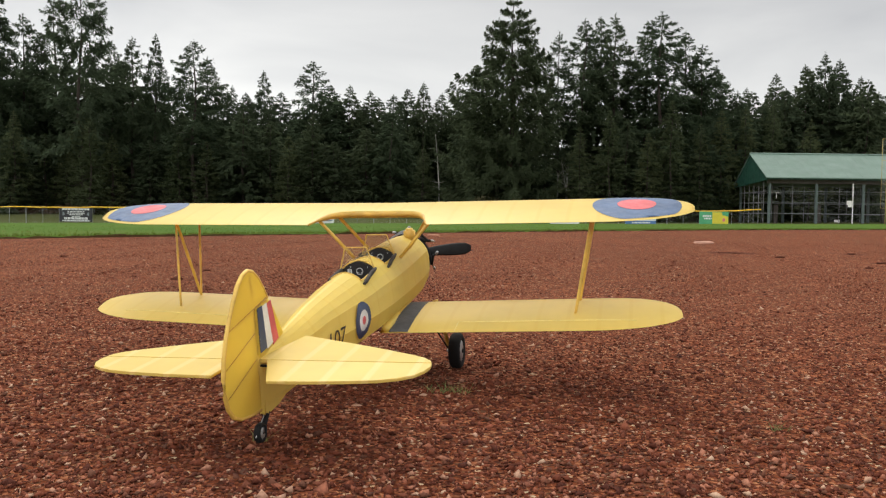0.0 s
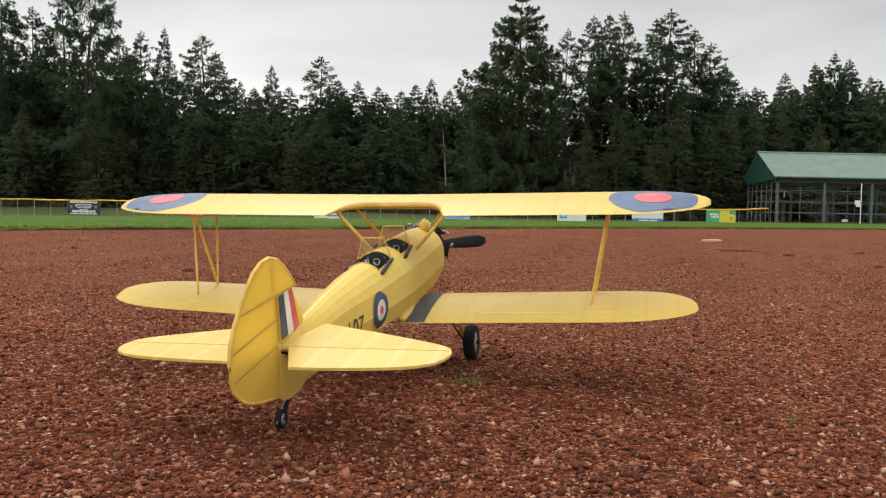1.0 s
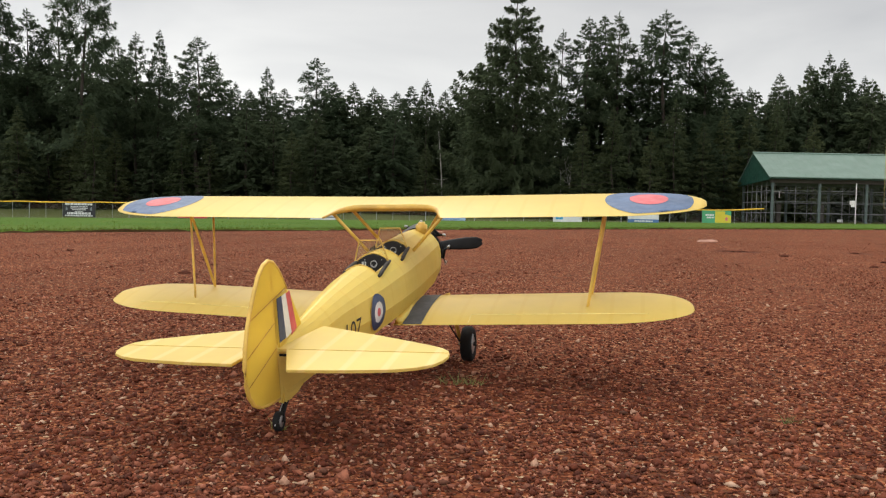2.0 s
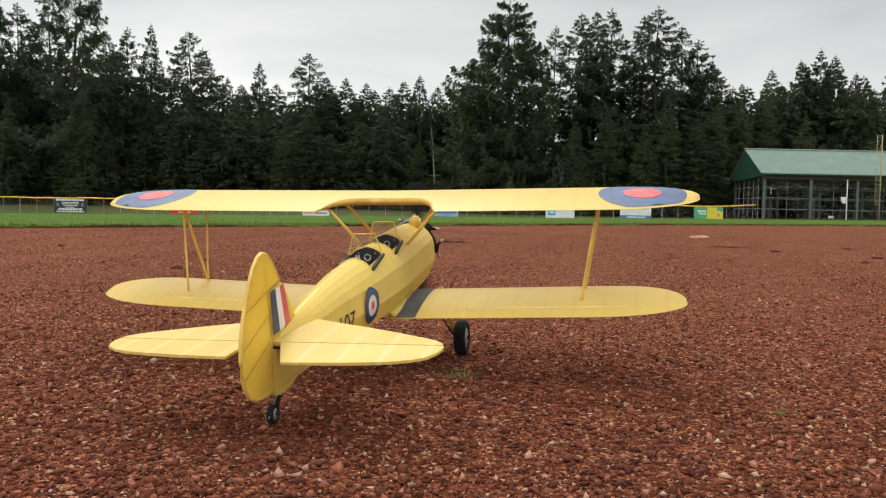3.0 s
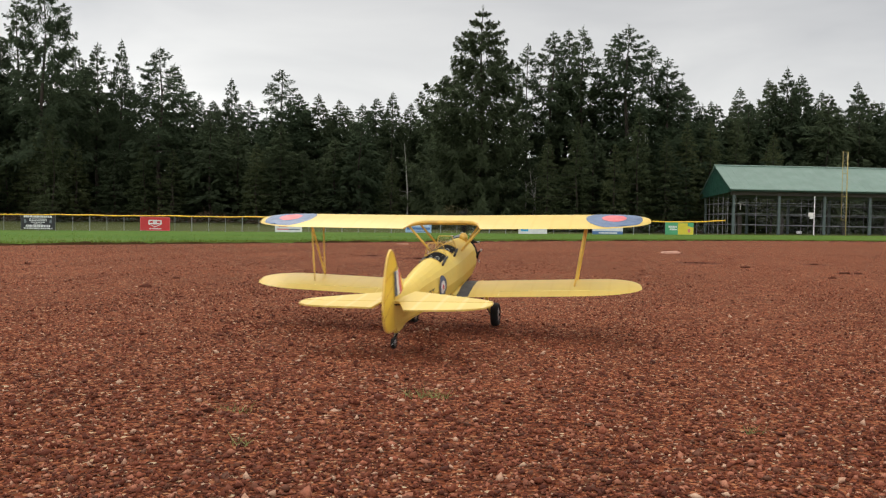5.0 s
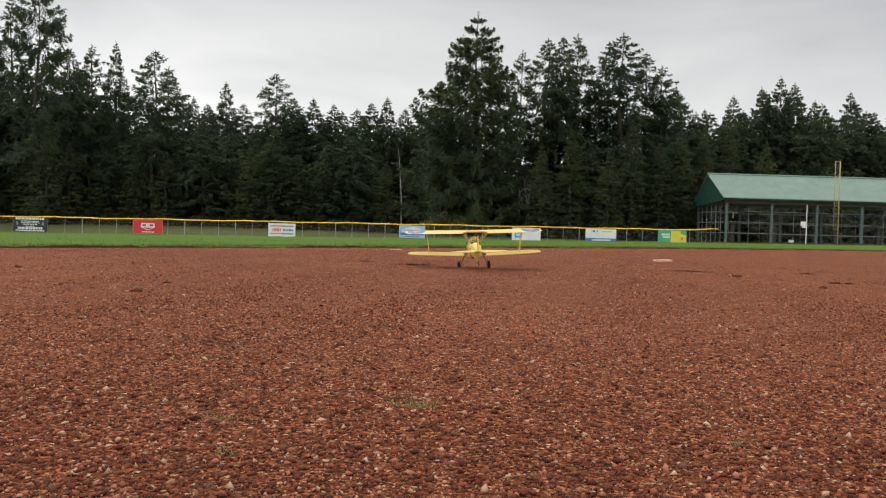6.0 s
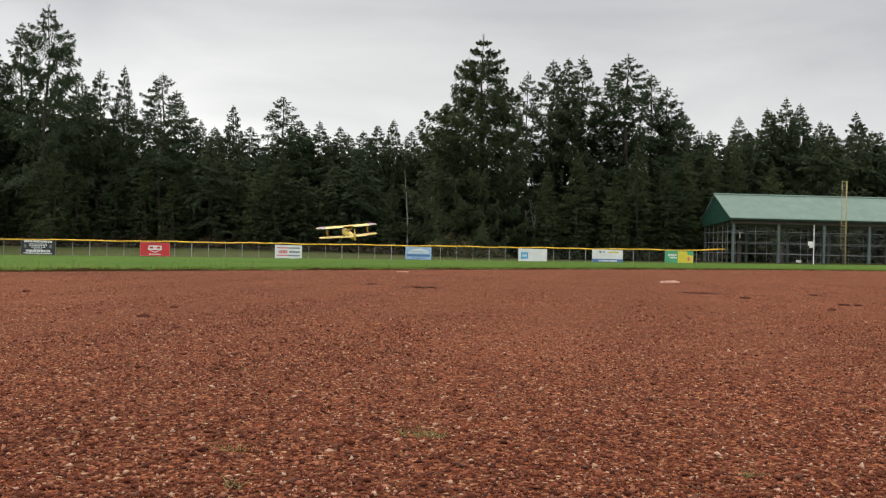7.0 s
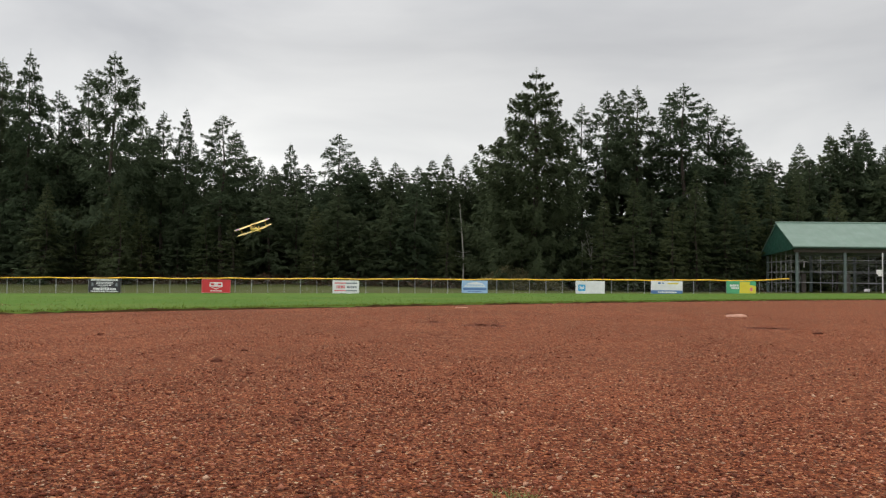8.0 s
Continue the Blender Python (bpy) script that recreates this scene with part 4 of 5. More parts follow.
    for x in (27.2, 30.9, 36.4, 40.2):
        part("inner_post", box(bmesh.new(), (x - 0.16, 73.6, 0.03), (x + 0.16, 73.9, 1.75), 0.01), M_TIMBER, pav)
    part("netting_roll", tube(bmesh.new(), [(26.0, 72.5, 2.75), (26.6, 72.5, 2.80), (27.2, 72.5, 2.72)], 0.022, 6), M_WHITE, pav)
    part("hanging_strap", box(bmesh.new(), (26.74, 72.44, 2.25), (26.80, 72.50, 2.76)), M_WHITE, pav)
    part("notice", box(bmesh.new(), (31.5, 72.0, 0.30), (31.95, 72.03, 0.52)), M_WHITE, pav)


# ---- model airplane: x to its right, y ahead, z up, origin at the propeller's hub ----
def aero(u):
    """Upper and lower height of the wing section at a fraction u of the chord from the leading edge."""
    t = 5 * 0.098 * (0.2969 * math.sqrt(u) - 0.1260 * u - 0.3516 * u * u + 0.2843 * u ** 3 - 0.1036 * u ** 4)
    camber = 0.026 * (1 - (2 * u - 0.8) ** 2 / 1.44)
    return camber + t, camber - t * 0.8


class Wing:
    """A wing panel's shape: half span, leading and trailing edge, the tip's point, heights and dihedral."""

    def __init__(self, half, lead, trail, tip, bend, z_lead, z_trail, rise, cut=None, lean=0.0):
        self.lean = lean
        self.half, self.lead, self.trail, self.tip, self.bend = half, lead, trail, tip, bend
        self.z_lead, self.z_trail, self.rise, self.cut = z_lead, z_trail, rise, cut

    def edges(self, x, whole=False):
        a = abs(x)
        le, te = self.lead, self.trail
        if a > self.bend:
            k = min(1.0, (a - self.bend) / (self.half - self.bend))
            le = self.tip + (le - self.tip) * (1 - k ** 3.2) ** 0.5
            te = self.tip + (te - self.tip) * (1 - k ** 2.2) ** 0.55
        if self.cut and abs(x - self.cut[2]) < self.cut[0] and not whole:
            k = abs(x - self.cut[2]) / self.cut[0]
            te = te + self.cut[1] * min(1.0, (1 - k ** 7))
        return le, te

    def at(self, x, y, top=True):
        le, te = self.edges(x, True)
        u = min(1, max(0, (le - y) / max(le - te, 1e-4)))
        chord = self.lead - self.trail
        thick = ((le - te) / chord) ** 0.5 * chord
        up, low = aero(u)
        v = (self.lead - y) / chord
        return self.z_lead + (self.z_trail - self.z_lead) * v + self.rise * abs(x) + self.lean * x + thick * (up if top else low)

    def mesh(self, xs, n=14):
        bm = bmesh.new()
        us = [(1 - math.cos(math.pi * i / n)) / 2 for i in range(n + 1)]
        rings = []
        for x in xs:
            le, te = self.edges(x)
            ring = [(x, le + (te - le) * u, self.at(x, le + (te - le) * u)) for u in us]
            ring += [(x, le + (te - le) * u, self.at(x, le + (te - le) * u, False)) for u in us[-2:0:-1]]
            rings.append([bm.verts.new(p) for p in ring])
        k = len(rings[0])
        for a, b in zip(rings, rings[1:]):
            for j in range(k):
                bm.faces.new((a[j], a[(j + 1) % k], b[(j + 1) % k], b[j]))
        bm.faces.new(rings[0])
        bm.faces.new(rings[-1])
        return bm


def spread(a, b, n):
    return [a + (b - a) * i / n for i in range(n + 1)]


def decal(wing, name, mat, parent, inside, x0, x1, y0, y1, lift, label="", n=26):
    """A painted patch that lies on the wing's top where inside(x, y) gives its share of the way from centre to rim."""
    bm = bmesh.new()
    cx, cy = (x0 + x1) / 2, (y0 + y1) / 2
    rings = []
    for i in range(9):
        f = i / 8
        ring = []
        for j in range(n * 2):
            t = math.pi * j / n
            x, y = inside(cx, cy, math.cos(t) * f, math.sin(t) * f)
            le, te = wing.edges(x)
            y = min(le - 0.006, max(te + 0.013, y))
            ring.append(bm.verts.new((x, y, wing.at(x, y) + lift)))
        rings.append(ring)
    for a, b in zip(rings, rings[1:]):
        for j in range(n * 2):
            bm.faces.new((a[j], a[(j + 1) % (2 * n)], b[(j + 1) % (2 * n)], b[j]))
    bmesh.ops.remove_doubles(bm, verts=bm.verts, dist=1e-5)
    return part(name, bm, mat, parent, label, True)


def section(y):
    """Half width, top and bottom of the fuselage at y."""
    ys = [-1.165, -1.10, -1.02, -0.90, -0.76, -0.648, -0.60, -0.542, -0.50, -0.462, -0.36, -0.27, -0.16, -0.09, -0.05]
    w = [0.004, 0.016, 0.031, 0.050, 0.068, 0.077, 0.080, 0.083, 0.084, 0.085, 0.085, 0.084, 0.080, 0.073, 0.063]
    t = [0.010, 0.018, 0.030, 0.048, 0.061, 0.066, 0.071, 0.076, 0.076, 0.073, 0.080, 0.083, 0.078, 0.072, 0.064]
    b = [-0.104, -0.100, -0.098, -0.102, -0.106, -0.111, -0.112, -0.113, -0.114, -0.115, -0.115, -0.114, -0.110, -0.098, -0.082]
    return [float(np.interp(y, ys, v)) for v in (w, t, b)]


FACETS = 24


def hull_point(y, j, grow=0.0):
    """A point on the fuselage's skin; j counts round from the top, half a facet off."""
    w, t, b = section(y)
    a = 2 * math.pi * (j + 0.5) / FACETS
    s, c = math.sin(a), math.cos(a)
    mid = -0.012 if y > -0.9 else -0.012 - 0.03 * (-0.9 - y) / 0.265
    x = (abs(s) ** (1.22 if c > 0 else 0.86)) * math.copysign(1, s) * (w + grow)
    h = (t - mid + grow) if c > 0 else (mid - b + grow)
    k = (1.15 if y < -0.3 else 1.15 - 0.25 * (y + 0.3) / 0.25) if c > 0 else 0.62
    return Vector((x, y, mid + (abs(c) ** k) * math.copysign(1, c) * h))


def side_x(y, z):
    """The hull's half width at a height."""
    w, t, b = section(y)
    pts = [hull_point(y, j) for j in range(FACETS // 2)]
    pts.sort(key=lambda p: p.z)
    return float(np.interp(z, [p.z for p in pts], [p.x for p in pts]))


COCKPITS = ((-0.648, -0.542), (-0.462, -0.362))


def build_fuselage(plane):
    stations = sorted({-1.165, -1.13, -1.08, -1.02, -0.96, -0.90, -0.83, -0.76, -0.69, -0.665, -0.648, -0.61, -0.57, -0.542, -0.50, -0.462, -0.43, -0.39, -0.362, -0.30, -0.22, -0.16, -0.12, -0.09, -0.07, -0.05})
    bm = bmesh.new()
    # the fabric sinks a little between every second stringer
    rings = [[bm.verts.new(hull_point(y, j, -0.0034 if j % 2 and 3 < j < FACETS - 4 and -1.1 < y < -0.1 else 0.0)) for j in range(FACETS)] for y in stations]
    open_j = (FACETS - 3, FACETS - 2, FACETS - 1, 0, 1)
    for i, (a, b) in enumerate(zip(rings, rings[1:])):
        mid = (stations[i] + stations[i + 1]) / 2
        for j in range(FACETS):
            if j in open_j and any(lo < mid < hi for lo, hi in COCKPITS):
                continue
            bm.faces.new((a[j], a[(j + 1) % FACETS], b[(j + 1) % FACETS], b[j]))
    bm.faces.new(rings[0])
    bm.faces.new(rings[-1])
    hull = part("fuselage", bm, M_SKIN, plane, "yellow fabric over lengthwise stringers")
    # stringers just proud of the fabric
    for j in range(FACETS):
        if j in (FACETS - 3, FACETS - 2, FACETS - 1, 0, 1, 2):
            run = [-1.12, -1.02, -0.9, -0.76, -0.67]
        else:
            run = [-1.12, -1.02, -0.9, -0.76, -0.648, -0.542, -0.462, -0.36]
        if j % 2 and 3 < j < FACETS - 4:
            continue
        part("stringer", tube(bmesh.new(), [hull_point(y, j, 0.0) for y in run], 0.0004, 5), M_SKIN, hull)
    for lo, hi in COCKPITS:
        js = [-3.0 + 0.25 * q for q in range(21)]
        rear = [hull_point(lo - 0.001 * abs(q + 0.5) ** 2, q, 0.0012) for q in js]
        front = [hull_point(hi, q, 0.0012) for q in js[::-1]]
        right = [hull_point(lo + (hi - lo) * k, 2.0, 0.001) for k in (0.2, 0.4, 0.6, 0.8)]
        left = [hull_point(lo + (hi - lo) * k, -3.0, 0.001) for k in (0.8, 0.6, 0.4, 0.2)]
        rim = rear + right + front + left
        part("cockpit_rim", tube(bmesh.new(), rim, 0.0016, 6, closed=True), M_WOOD, hull, "amber rim round the cockpit", True)
        for e, bow, fit in ((2.0, 0.55, 0.003), (-3.0, 0.15, 0.0)):
            run = [hull_point(lo - 0.012 + (hi - lo + 0.008) * k, e + bow * (1 - k) ** 1.5, fit) for k in (0.0, 0.2, 0.4, 0.6, 0.8, 1.0)]
            part("coaming", tube(bmesh.new(), run, 1, 8, ends=[0.004] + [0.0054] * (len(run) - 2) + [0.0035]), M_PAD, hull, "dark padded leather coaming", True)
        # tub: floor and walls inside
        bm = bmesh.new()
        up = [Vector((p.x * 0.97, p.y, p.z - 0.002)) for p in rim]
        down = [Vector((p.x * 0.9, p.y, -0.02)) for p in rim]
        a, b = [bm.verts.new(p) for p in up], [bm.verts.new(p) for p in down]
        for q in range(len(a)):
            bm.faces.new((a[q], a[(q + 1) % len(a)], b[(q + 1) % len(a)], b[q]))
        bm.faces.new(b)
        part("cockpit_tub", bm, M_INSIDE, hull, "dark cockpit interior")
        # instrument panel under the front lip
        outline = [(p.x * 0.96, p.z - 0.003) for p in front] + [(-0.036, 0.0), (0.036, 0.0)]
        panel = part("instrument_panel", plate(bmesh.new(), outline, 0.003, "XZ", hi - 0.006), M_INSIDE, hull, "black instrument panel")
        zc = section(hi)[1] - 0.026
        ring = tube(bmesh.new(), [(0.004 + 0.0085 * math.cos(t), hi - 0.0085, zc + 0.0085 * math.sin(t)) for t in [0.524 * q for q in range(12)]], 0.0011, 5, closed=True)
        part("dial", ring, M_DIAL, panel, "round white-rimmed dial")
        for x, z in ((-0.001, zc - 0.003), (0.009, zc - 0.003), (0.004, zc - 0.0075)):
            part("dial_mark", box(bmesh.new(), (x - 0.0018, hi - 0.0092, z - 0.001), (x + 0.0018, hi - 0.0078, z + 0.001)), M_DIAL, panel)
        for x, w in ((-0.026, 0.0026), (-0.019, 0.0018)):
            part("gauge", box(bmesh.new(), (x - w, hi - 0.0092, zc - 0.006), (x + w, hi - 0.0078, zc + 0.006)), M_DIAL, panel, "small white gauge")
        for x in (-0.020, 0.026):
            part("screw", box(bmesh.new(), (x - 0.0012, hi - 0.0092, zc + 0.010), (x + 0.0012, hi - 0.0078, zc + 0.0124)), M_DIAL, panel)
        part("seat_back", box(bmesh.new(), (-0.030, lo + 0.012, -0.02), (0.030, lo + 0.018, 0.035), 0.004), M_PAD, hull)
    # roundels and code on the sides
    for s in (-1, 1):
        for r, mat, lift in ((0.0445, M_NAVY, 0.0014), (0.0255, M_WHITE, 0.0020), (0.0105, M_RED, 0.0026)):
            bm = bmesh.new()
            rings = []
            for i in range(7):
                ring = []
                for j in range(32):
                    t = 2 * math.pi * j / 32
                    y, z = -0.735 + r * i / 6 * math.cos(t), -0.031 + r * i / 6 * math.sin(t)
                    ring.append(bm.verts.new((s * (side_x(y, z) + lift), y, z)))
                rings.append(ring)
            for a, b in zip(rings, rings[1:]):
                for j in range(32):
                    bm.faces.new((a[j], a[(j + 1) % 32], b[(j + 1) % 32], b[j]))
            bmesh.ops.remove_doubles(bm, verts=bm.verts, dist=1e-5)
            part("roundel", bm, mat, hull, smooth=True)
    font = bpy.data.curves.new("code", "FONT")
    font.body, font.size, font.align_x = "107", 0.058, "LEFT"
    tmp = bpy.data.objects.new("code", font)
    scene.collection.objects.link(tmp)
    flat = bpy.data.meshes.new_from_object(tmp.evaluated_get(bpy.context.evaluated_depsgraph_get()))
    bpy.data.objects.remove(tmp)
    for v in flat.vertices:
        y, z = -0.918 + v.co.x, -0.057 + v.co.y
        v.co = (side_x(y, z) + 0.0024, y, z)
    held("code_number", flat, M_INK, hull, "thin black code number")
    return hull


def build_propeller(plane):
    prop = empty("propeller")
    prop.parent = plane
    prop["label"] = "black two-blade propeller"
    part("hub", lathe(bmesh.new(), [(-0.022, 0.010), (-0.012, 0.015), (0.006, 0.015), (0.018, 0.010), (0.026, 0.003)], "Y", 20), M_ALLOY, prop, "metal hub", True)
    for s in (1, -1):
        bm = bmesh.new()
        rings = []
        for i in range(11):
            r = 0.012 + 0.176 * i / 10
            f = i / 10
            c = 0.0205 * (0.45 + 1.1 * f - 0.75 * f ** 3) * (1 if f < 0.93 else (0.55 if f > 0.97 else 0.85))
            th = 0.0032 * (1.2 - f)
            tw = radians(42 - 28 * f)
            ring = []
            for j in range(10):
                t = 2 * math.pi * j / 10
                u, v = c * math.cos(t), th * math.sin(t)
                ring.append(bm.verts.new((s * r, u * math.sin(tw) + v * math.cos(tw), s * (u * math.cos(tw) - v * math.sin(tw)))))
            rings.append(ring)
        for a, b in zip(rings, rings[1:]):
            for j in range(10):
                bm.faces.new((a[j], a[(j + 1) % 10], b[(j + 1) % 10], b[j]))
        bm.faces.new(rings[0])
        bm.faces.new(rings[-1])
        part("blade", bm, M_BLACK, prop, smooth=True)
    return prop


def build_engine(plane):
    engine = part("engine", lathe(bmesh.new(), [(-0.075, 0.050), (-0.062, 0.054), (-0.05, 0.050), (-0.030, 0.034), (-0.014, 0.020)], "Y", 20), M_BLACK, plane, "dummy black radial engine", True)
    for i in range(6):
        a = math.pi * i / 3 + radians(107)
        d = Vector((math.cos(a), 0, math.sin(a)))
        side = Vector((-d.z, 0, d.x))
        bm = bmesh.new()
        pts, radii = [], []
        for k in range(13):
            pts.append(Vector((0, -0.045, 0)) + d * (0.028 + 0.0036 * k))
            radii.append(0.0135 if k % 2 else 0.0110)
        tube(bm, pts, 1, 12, ends=radii)
        cyl = part("cylinder", bm, M_BLACK, engine)
        p = Vector((0, -0.045, 0)) + d * 0.073
        bm = bmesh.new()
        tube(bm, [p - side * 0.022 + d * 0.008, p - side * 0.013, p + side * 0.013, p + side * 0.022 + d * 0.008], 1, 8, ends=[0.0034, 0.0048, 0.0048, 0.0034])
        part("rocker_arm", bm, M_BLACK, cyl, "", True)
        for q in (-1, 1):
            e = p + side * 0.022 * q + d * 0.008
            part("rocker_tip", tube(bmesh.new(), [e - side * 0.002 * q, e + side * 0.004 * q + d * 0.003, e + side * 0.009 * q + d * 0.004], 1, 8, ends=[0.0036, 0.0046, 0.0030]), M_ALLOY, cyl, "bright metal tip", True)
    bm = bmesh.new()
    rows = [[bm.verts.new(hull_point(y, q, g)) for q in (-4.5, -4, -3, -2, -1, -0.3)] for y, g in ((-0.116, 0.004), (-0.09, 0.011), (-0.07, 0.016), (-0.048, 0.020))]
    for a, b in zip(rows, rows[1:]):
        for j in range(5):
            bm.faces.new((a[j], a[j + 1], b[j + 1], b[j]))
    bmesh.ops.solidify(bm, geom=bm.faces[:], thickness=0.0016)
    part("cowl_plate", bm, M_COWL, engine, "dull grey metal plate behind the engine")


def build_wheel(name, radius, width, parent, m):
    root = empty(name, None)
    root.parent = parent
    root.matrix_basis = m
    r, w = radius, width / 2
    part("tyre", lathe(bmesh.new(), [(-w * 0.75, r * 0.58), (-w, r * 0.72), (-w * 0.92, r * 0.88), (-w * 0.6, r * 0.98), (0, r), (w * 0.6, r * 0.98), (w * 0.92, r * 0.88), (w, r * 0.72), (w * 0.75, r * 0.58)], "X", 30), M_RUBBER, root, "black rubber tyre", True)
    part("hub", lathe(bmesh.new(), [(-w * 0.95, r * 0.12), (-w * 0.9, r * 0.40), (-w * 0.72, r * 0.60), (w * 0.72, r * 0.60), (w * 0.9, r * 0.40), (w * 0.95, r * 0.12)], "X", 24), M_ALLOY, root, "grey metal hub", True)
    part("axle_nut", lathe(bmesh.new(), [(-w * 1.15, r * 0.08), (-w * 1.1, r * 0.12), (w * 1.1, r * 0.12), (w * 1.15, r * 0.08)], "X", 8), M_BLACK, root)
    return root


def build_airplane():
    plane = tagged(empty("model_airplane"), "yellow fabric-covered model biplane with tail wheel and target roundels", "model airplane")
    hull = build_fuselage(plane)
    upper = Wing(0.848, -0.222, -0.505, -0.355, 0.600, 0.176, 0.163, 0.009, (0.160, 0.114, 0.013), -0.012)
    xs = [-0.846, -0.843, -0.835, -0.82, -0.80, -0.77, -0.73, -0.69, -0.65, -0.60, -0.5, -0.4, -0.3, -0.2]
    notch = [0.013 + k * x for k in (-1, 1) for x in (0.164, 0.160, 0.157, 0.152, 0.144, 0.13, 0.105, 0.065)]
    ob = part("upper_wing", upper.mesh(sorted(xs + notch + [0.013] + [-x for x in xs]), 16), M_WING, plane, "yellow fabric upper wing with a centre cutout", True)
    rim = bmesh.new()
    for_edge = [(x, upper.edges(x)[1] + 0.001) for x in spread(-0.1468, 0.1728, 90)]
    tube(rim, [(x, y, (upper.at(x, y) + upper.at(x, y, False)) / 2) for x, y in for_edge], 1, 8, ends=[min(0.0075, max(0.003, 0.52 * (upper.at(x, y) - upper.at(x, y, False)))) for x, y in for_edge])
    part("cutout_edge", rim, M_FRAME, ob, "amber wooden edge of the cutout", True)
    for s in (-1, 1):
        disc = lambda rx, ry: (lambda cx, cy, u, v: (cx + rx * u, cy + ry * v))
        cx = s * 0.702
        decal(upper, "roundel", M_BLUE, ob, disc(0.112, 0.128), cx - 0.1, cx + 0.1, -0.49, -0.24, 0.0008)
        decal(upper, "roundel_centre", M_RED, ob, disc(0.049, 0.053), cx - 0.1, cx + 0.1, -0.48, -0.25, 0.0016)
    for s in (-1, 1):
        lower = Wing(0.812 if s > 0 else 0.820, -0.318, -0.592, -0.475, 0.580, -0.098, -0.104, 0.036, None, -0.012)
        xs = [0.060, 0.08, 0.14, 0.2, 0.3, 0.4, 0.5, 0.58, 0.63, 0.67, 0.71, 0.74, 0.77, 0.79, 0.802, 0.809, lower.half]
        ob = part("lower_wing", lower.mesh([s * x for x in xs], 16), M_WING, plane, "yellow fabric lower wing", True)
        bm = bmesh.new()
        gx, gy = spread(0.095, 0.146, 4), spread(-0.330, -0.588, 14)
        grid = [[bm.verts.new((s * (x - 0.012), y, lower.at(s * (x - 0.012), y) + 0.001)) for x in gx] for y in gy]
        for a, b in zip(grid, grid[1:]):
            for j in range(4):
                bm.faces.new((a[j], a[j + 1], b[j + 1], b[j]))
        part("walkway", bm, M_WALK, ob, "dark grey grip strip", True)
        # aileron joints
        bm = bmesh.new()
        y_h = -0.535
        tube(bm, [(s * x, y_h, lower.at(s * x, y_h) + 0.0002) for x in spread(0.255, 0.70, 12)], 0.0013, 5)
        tube(bm, [(s * 0.255, y, lower.at(s * 0.255, y) + 0.0002) for y in spread(-0.535, -0.590, 3)], 0.0010, 5)
        part("aileron_joint", bm, M_SEAM, ob)
        # struts between the wings
        foot, front, head, tip = (0.549, 0.553, 0.592, 0.594) if s > 0 else (0.556, 0.553, 0.579, 0.581)
        b1, b2 = Vector((s * foot, -0.487, lower.at(s * foot, -0.487))), Vector((s * front, -0.375, lower.at(s * front, -0.375)))
        t1, t2 = Vector((s * head, -0.430, upper.at(s * head, -0.43, False))), Vector((s * tip, -0.292, upper.at(s * tip, -0.292, False)))
        for a, b in ((b1, t1), (b2, t2), (b2, t1)):
            bm = bmesh.new()
            d = (b - a).normalized() * 0.004
            tube(bm, [a - d, a + d * 3, (a + b) / 2, b - d * 3, b + d], 1, 10, 0.55, ends=[0.0042, 0.0054, 0.0060, 0.0054, 0.0042] if a is b1 or b is t2 else [0.003, 0.0042, 0.0048, 0.0042, 0.003])
            part("interplane_strut", bm, M_WOOD, plane, "", True)
        for a, b in (((s * 0.066 + 0.005, -0.400, 0.058), (s * 0.160 + 0.018, -0.440, 0.170)), ((s * 0.062 + 0.006, -0.290, 0.066), (s * 0.134 + 0.018, -0.365, 0.174))):
            bm = bmesh.new()
            tube(bm, [a, b], 0.0046, 10, 0.7)
            part("cabane_strut", bm, M_WOOD, plane, "", True)
        # fin-shaped fairing at the wing's root
        part("root_fairing", tube(bmesh.new(), [(s * 0.075, y, -0.094 + 0.006 * math.sin(3 * k / 10)) for k, y in enumerate(spread(-0.33, -0.588, 10))], 0.008, 8, 1.4), M_SKIN, hull, smooth=True)
    # tailplane and elevators
    tail = [(0.0, -0.975), (0.030, -0.990), (0.09, -1.017), (0.167, -1.050), (0.235, -1.082), (0.298, -1.114), (0.322, -1.128), (0.336, -1.143), (0.341, -1.158), (0.0, -1.158)]
    both = tail + [(-0.955 * x, y) for x, y in tail[-2:0:-1]]
    part("tailplane", plate(bmesh.new(), both, 0.0068, "XY", 0.0, 0.0012), M_TAIL, plane, "yellow fabric tailplane")
    for s in (-1, 1):
        out = [(0.020 if s > 0 else 0.040, -1.1586), (0.3415, -1.1586), (0.343, -1.176), (0.338, -1.198), (0.325, -1.220), (0.30, -1.237), (0.265, -1.248), (0.215, -1.256), (0.14, -1.263), (0.066 if s > 0 else 0.042, -1.267)]
        ob = empty("elevator")
        ob.parent = plane
        ob.matrix_basis = pose(0, -1.160, 0, 2.5 if s > 0 else -1.5, 0, 0)
        part("panel", plate(bmesh.new(), [(x if s > 0 else -0.955 * x, y + 1.160) for x, y in out], 0.0056, "XY", 0.0, 0.001), M_TAIL, ob, "yellow fabric elevator")
    # fin with its three stripes
    fin = part("fin", plate(bmesh.new(), [(-1.035, 0.012), (-1.060, 0.048), (-1.082, 0.085), (-1.097, 0.107), (-1.156, 0.101), (-1.156, 0.003), (-1.06, 0.003)], 0.010, "YZ", 0.0, 0.002), M_RUDDER, plane, "yellow fabric fin")
    lean = lambda k, z: -1.154 + k * (0.060 + 0.022 * (1 - (z - 0.012) / 0.088))
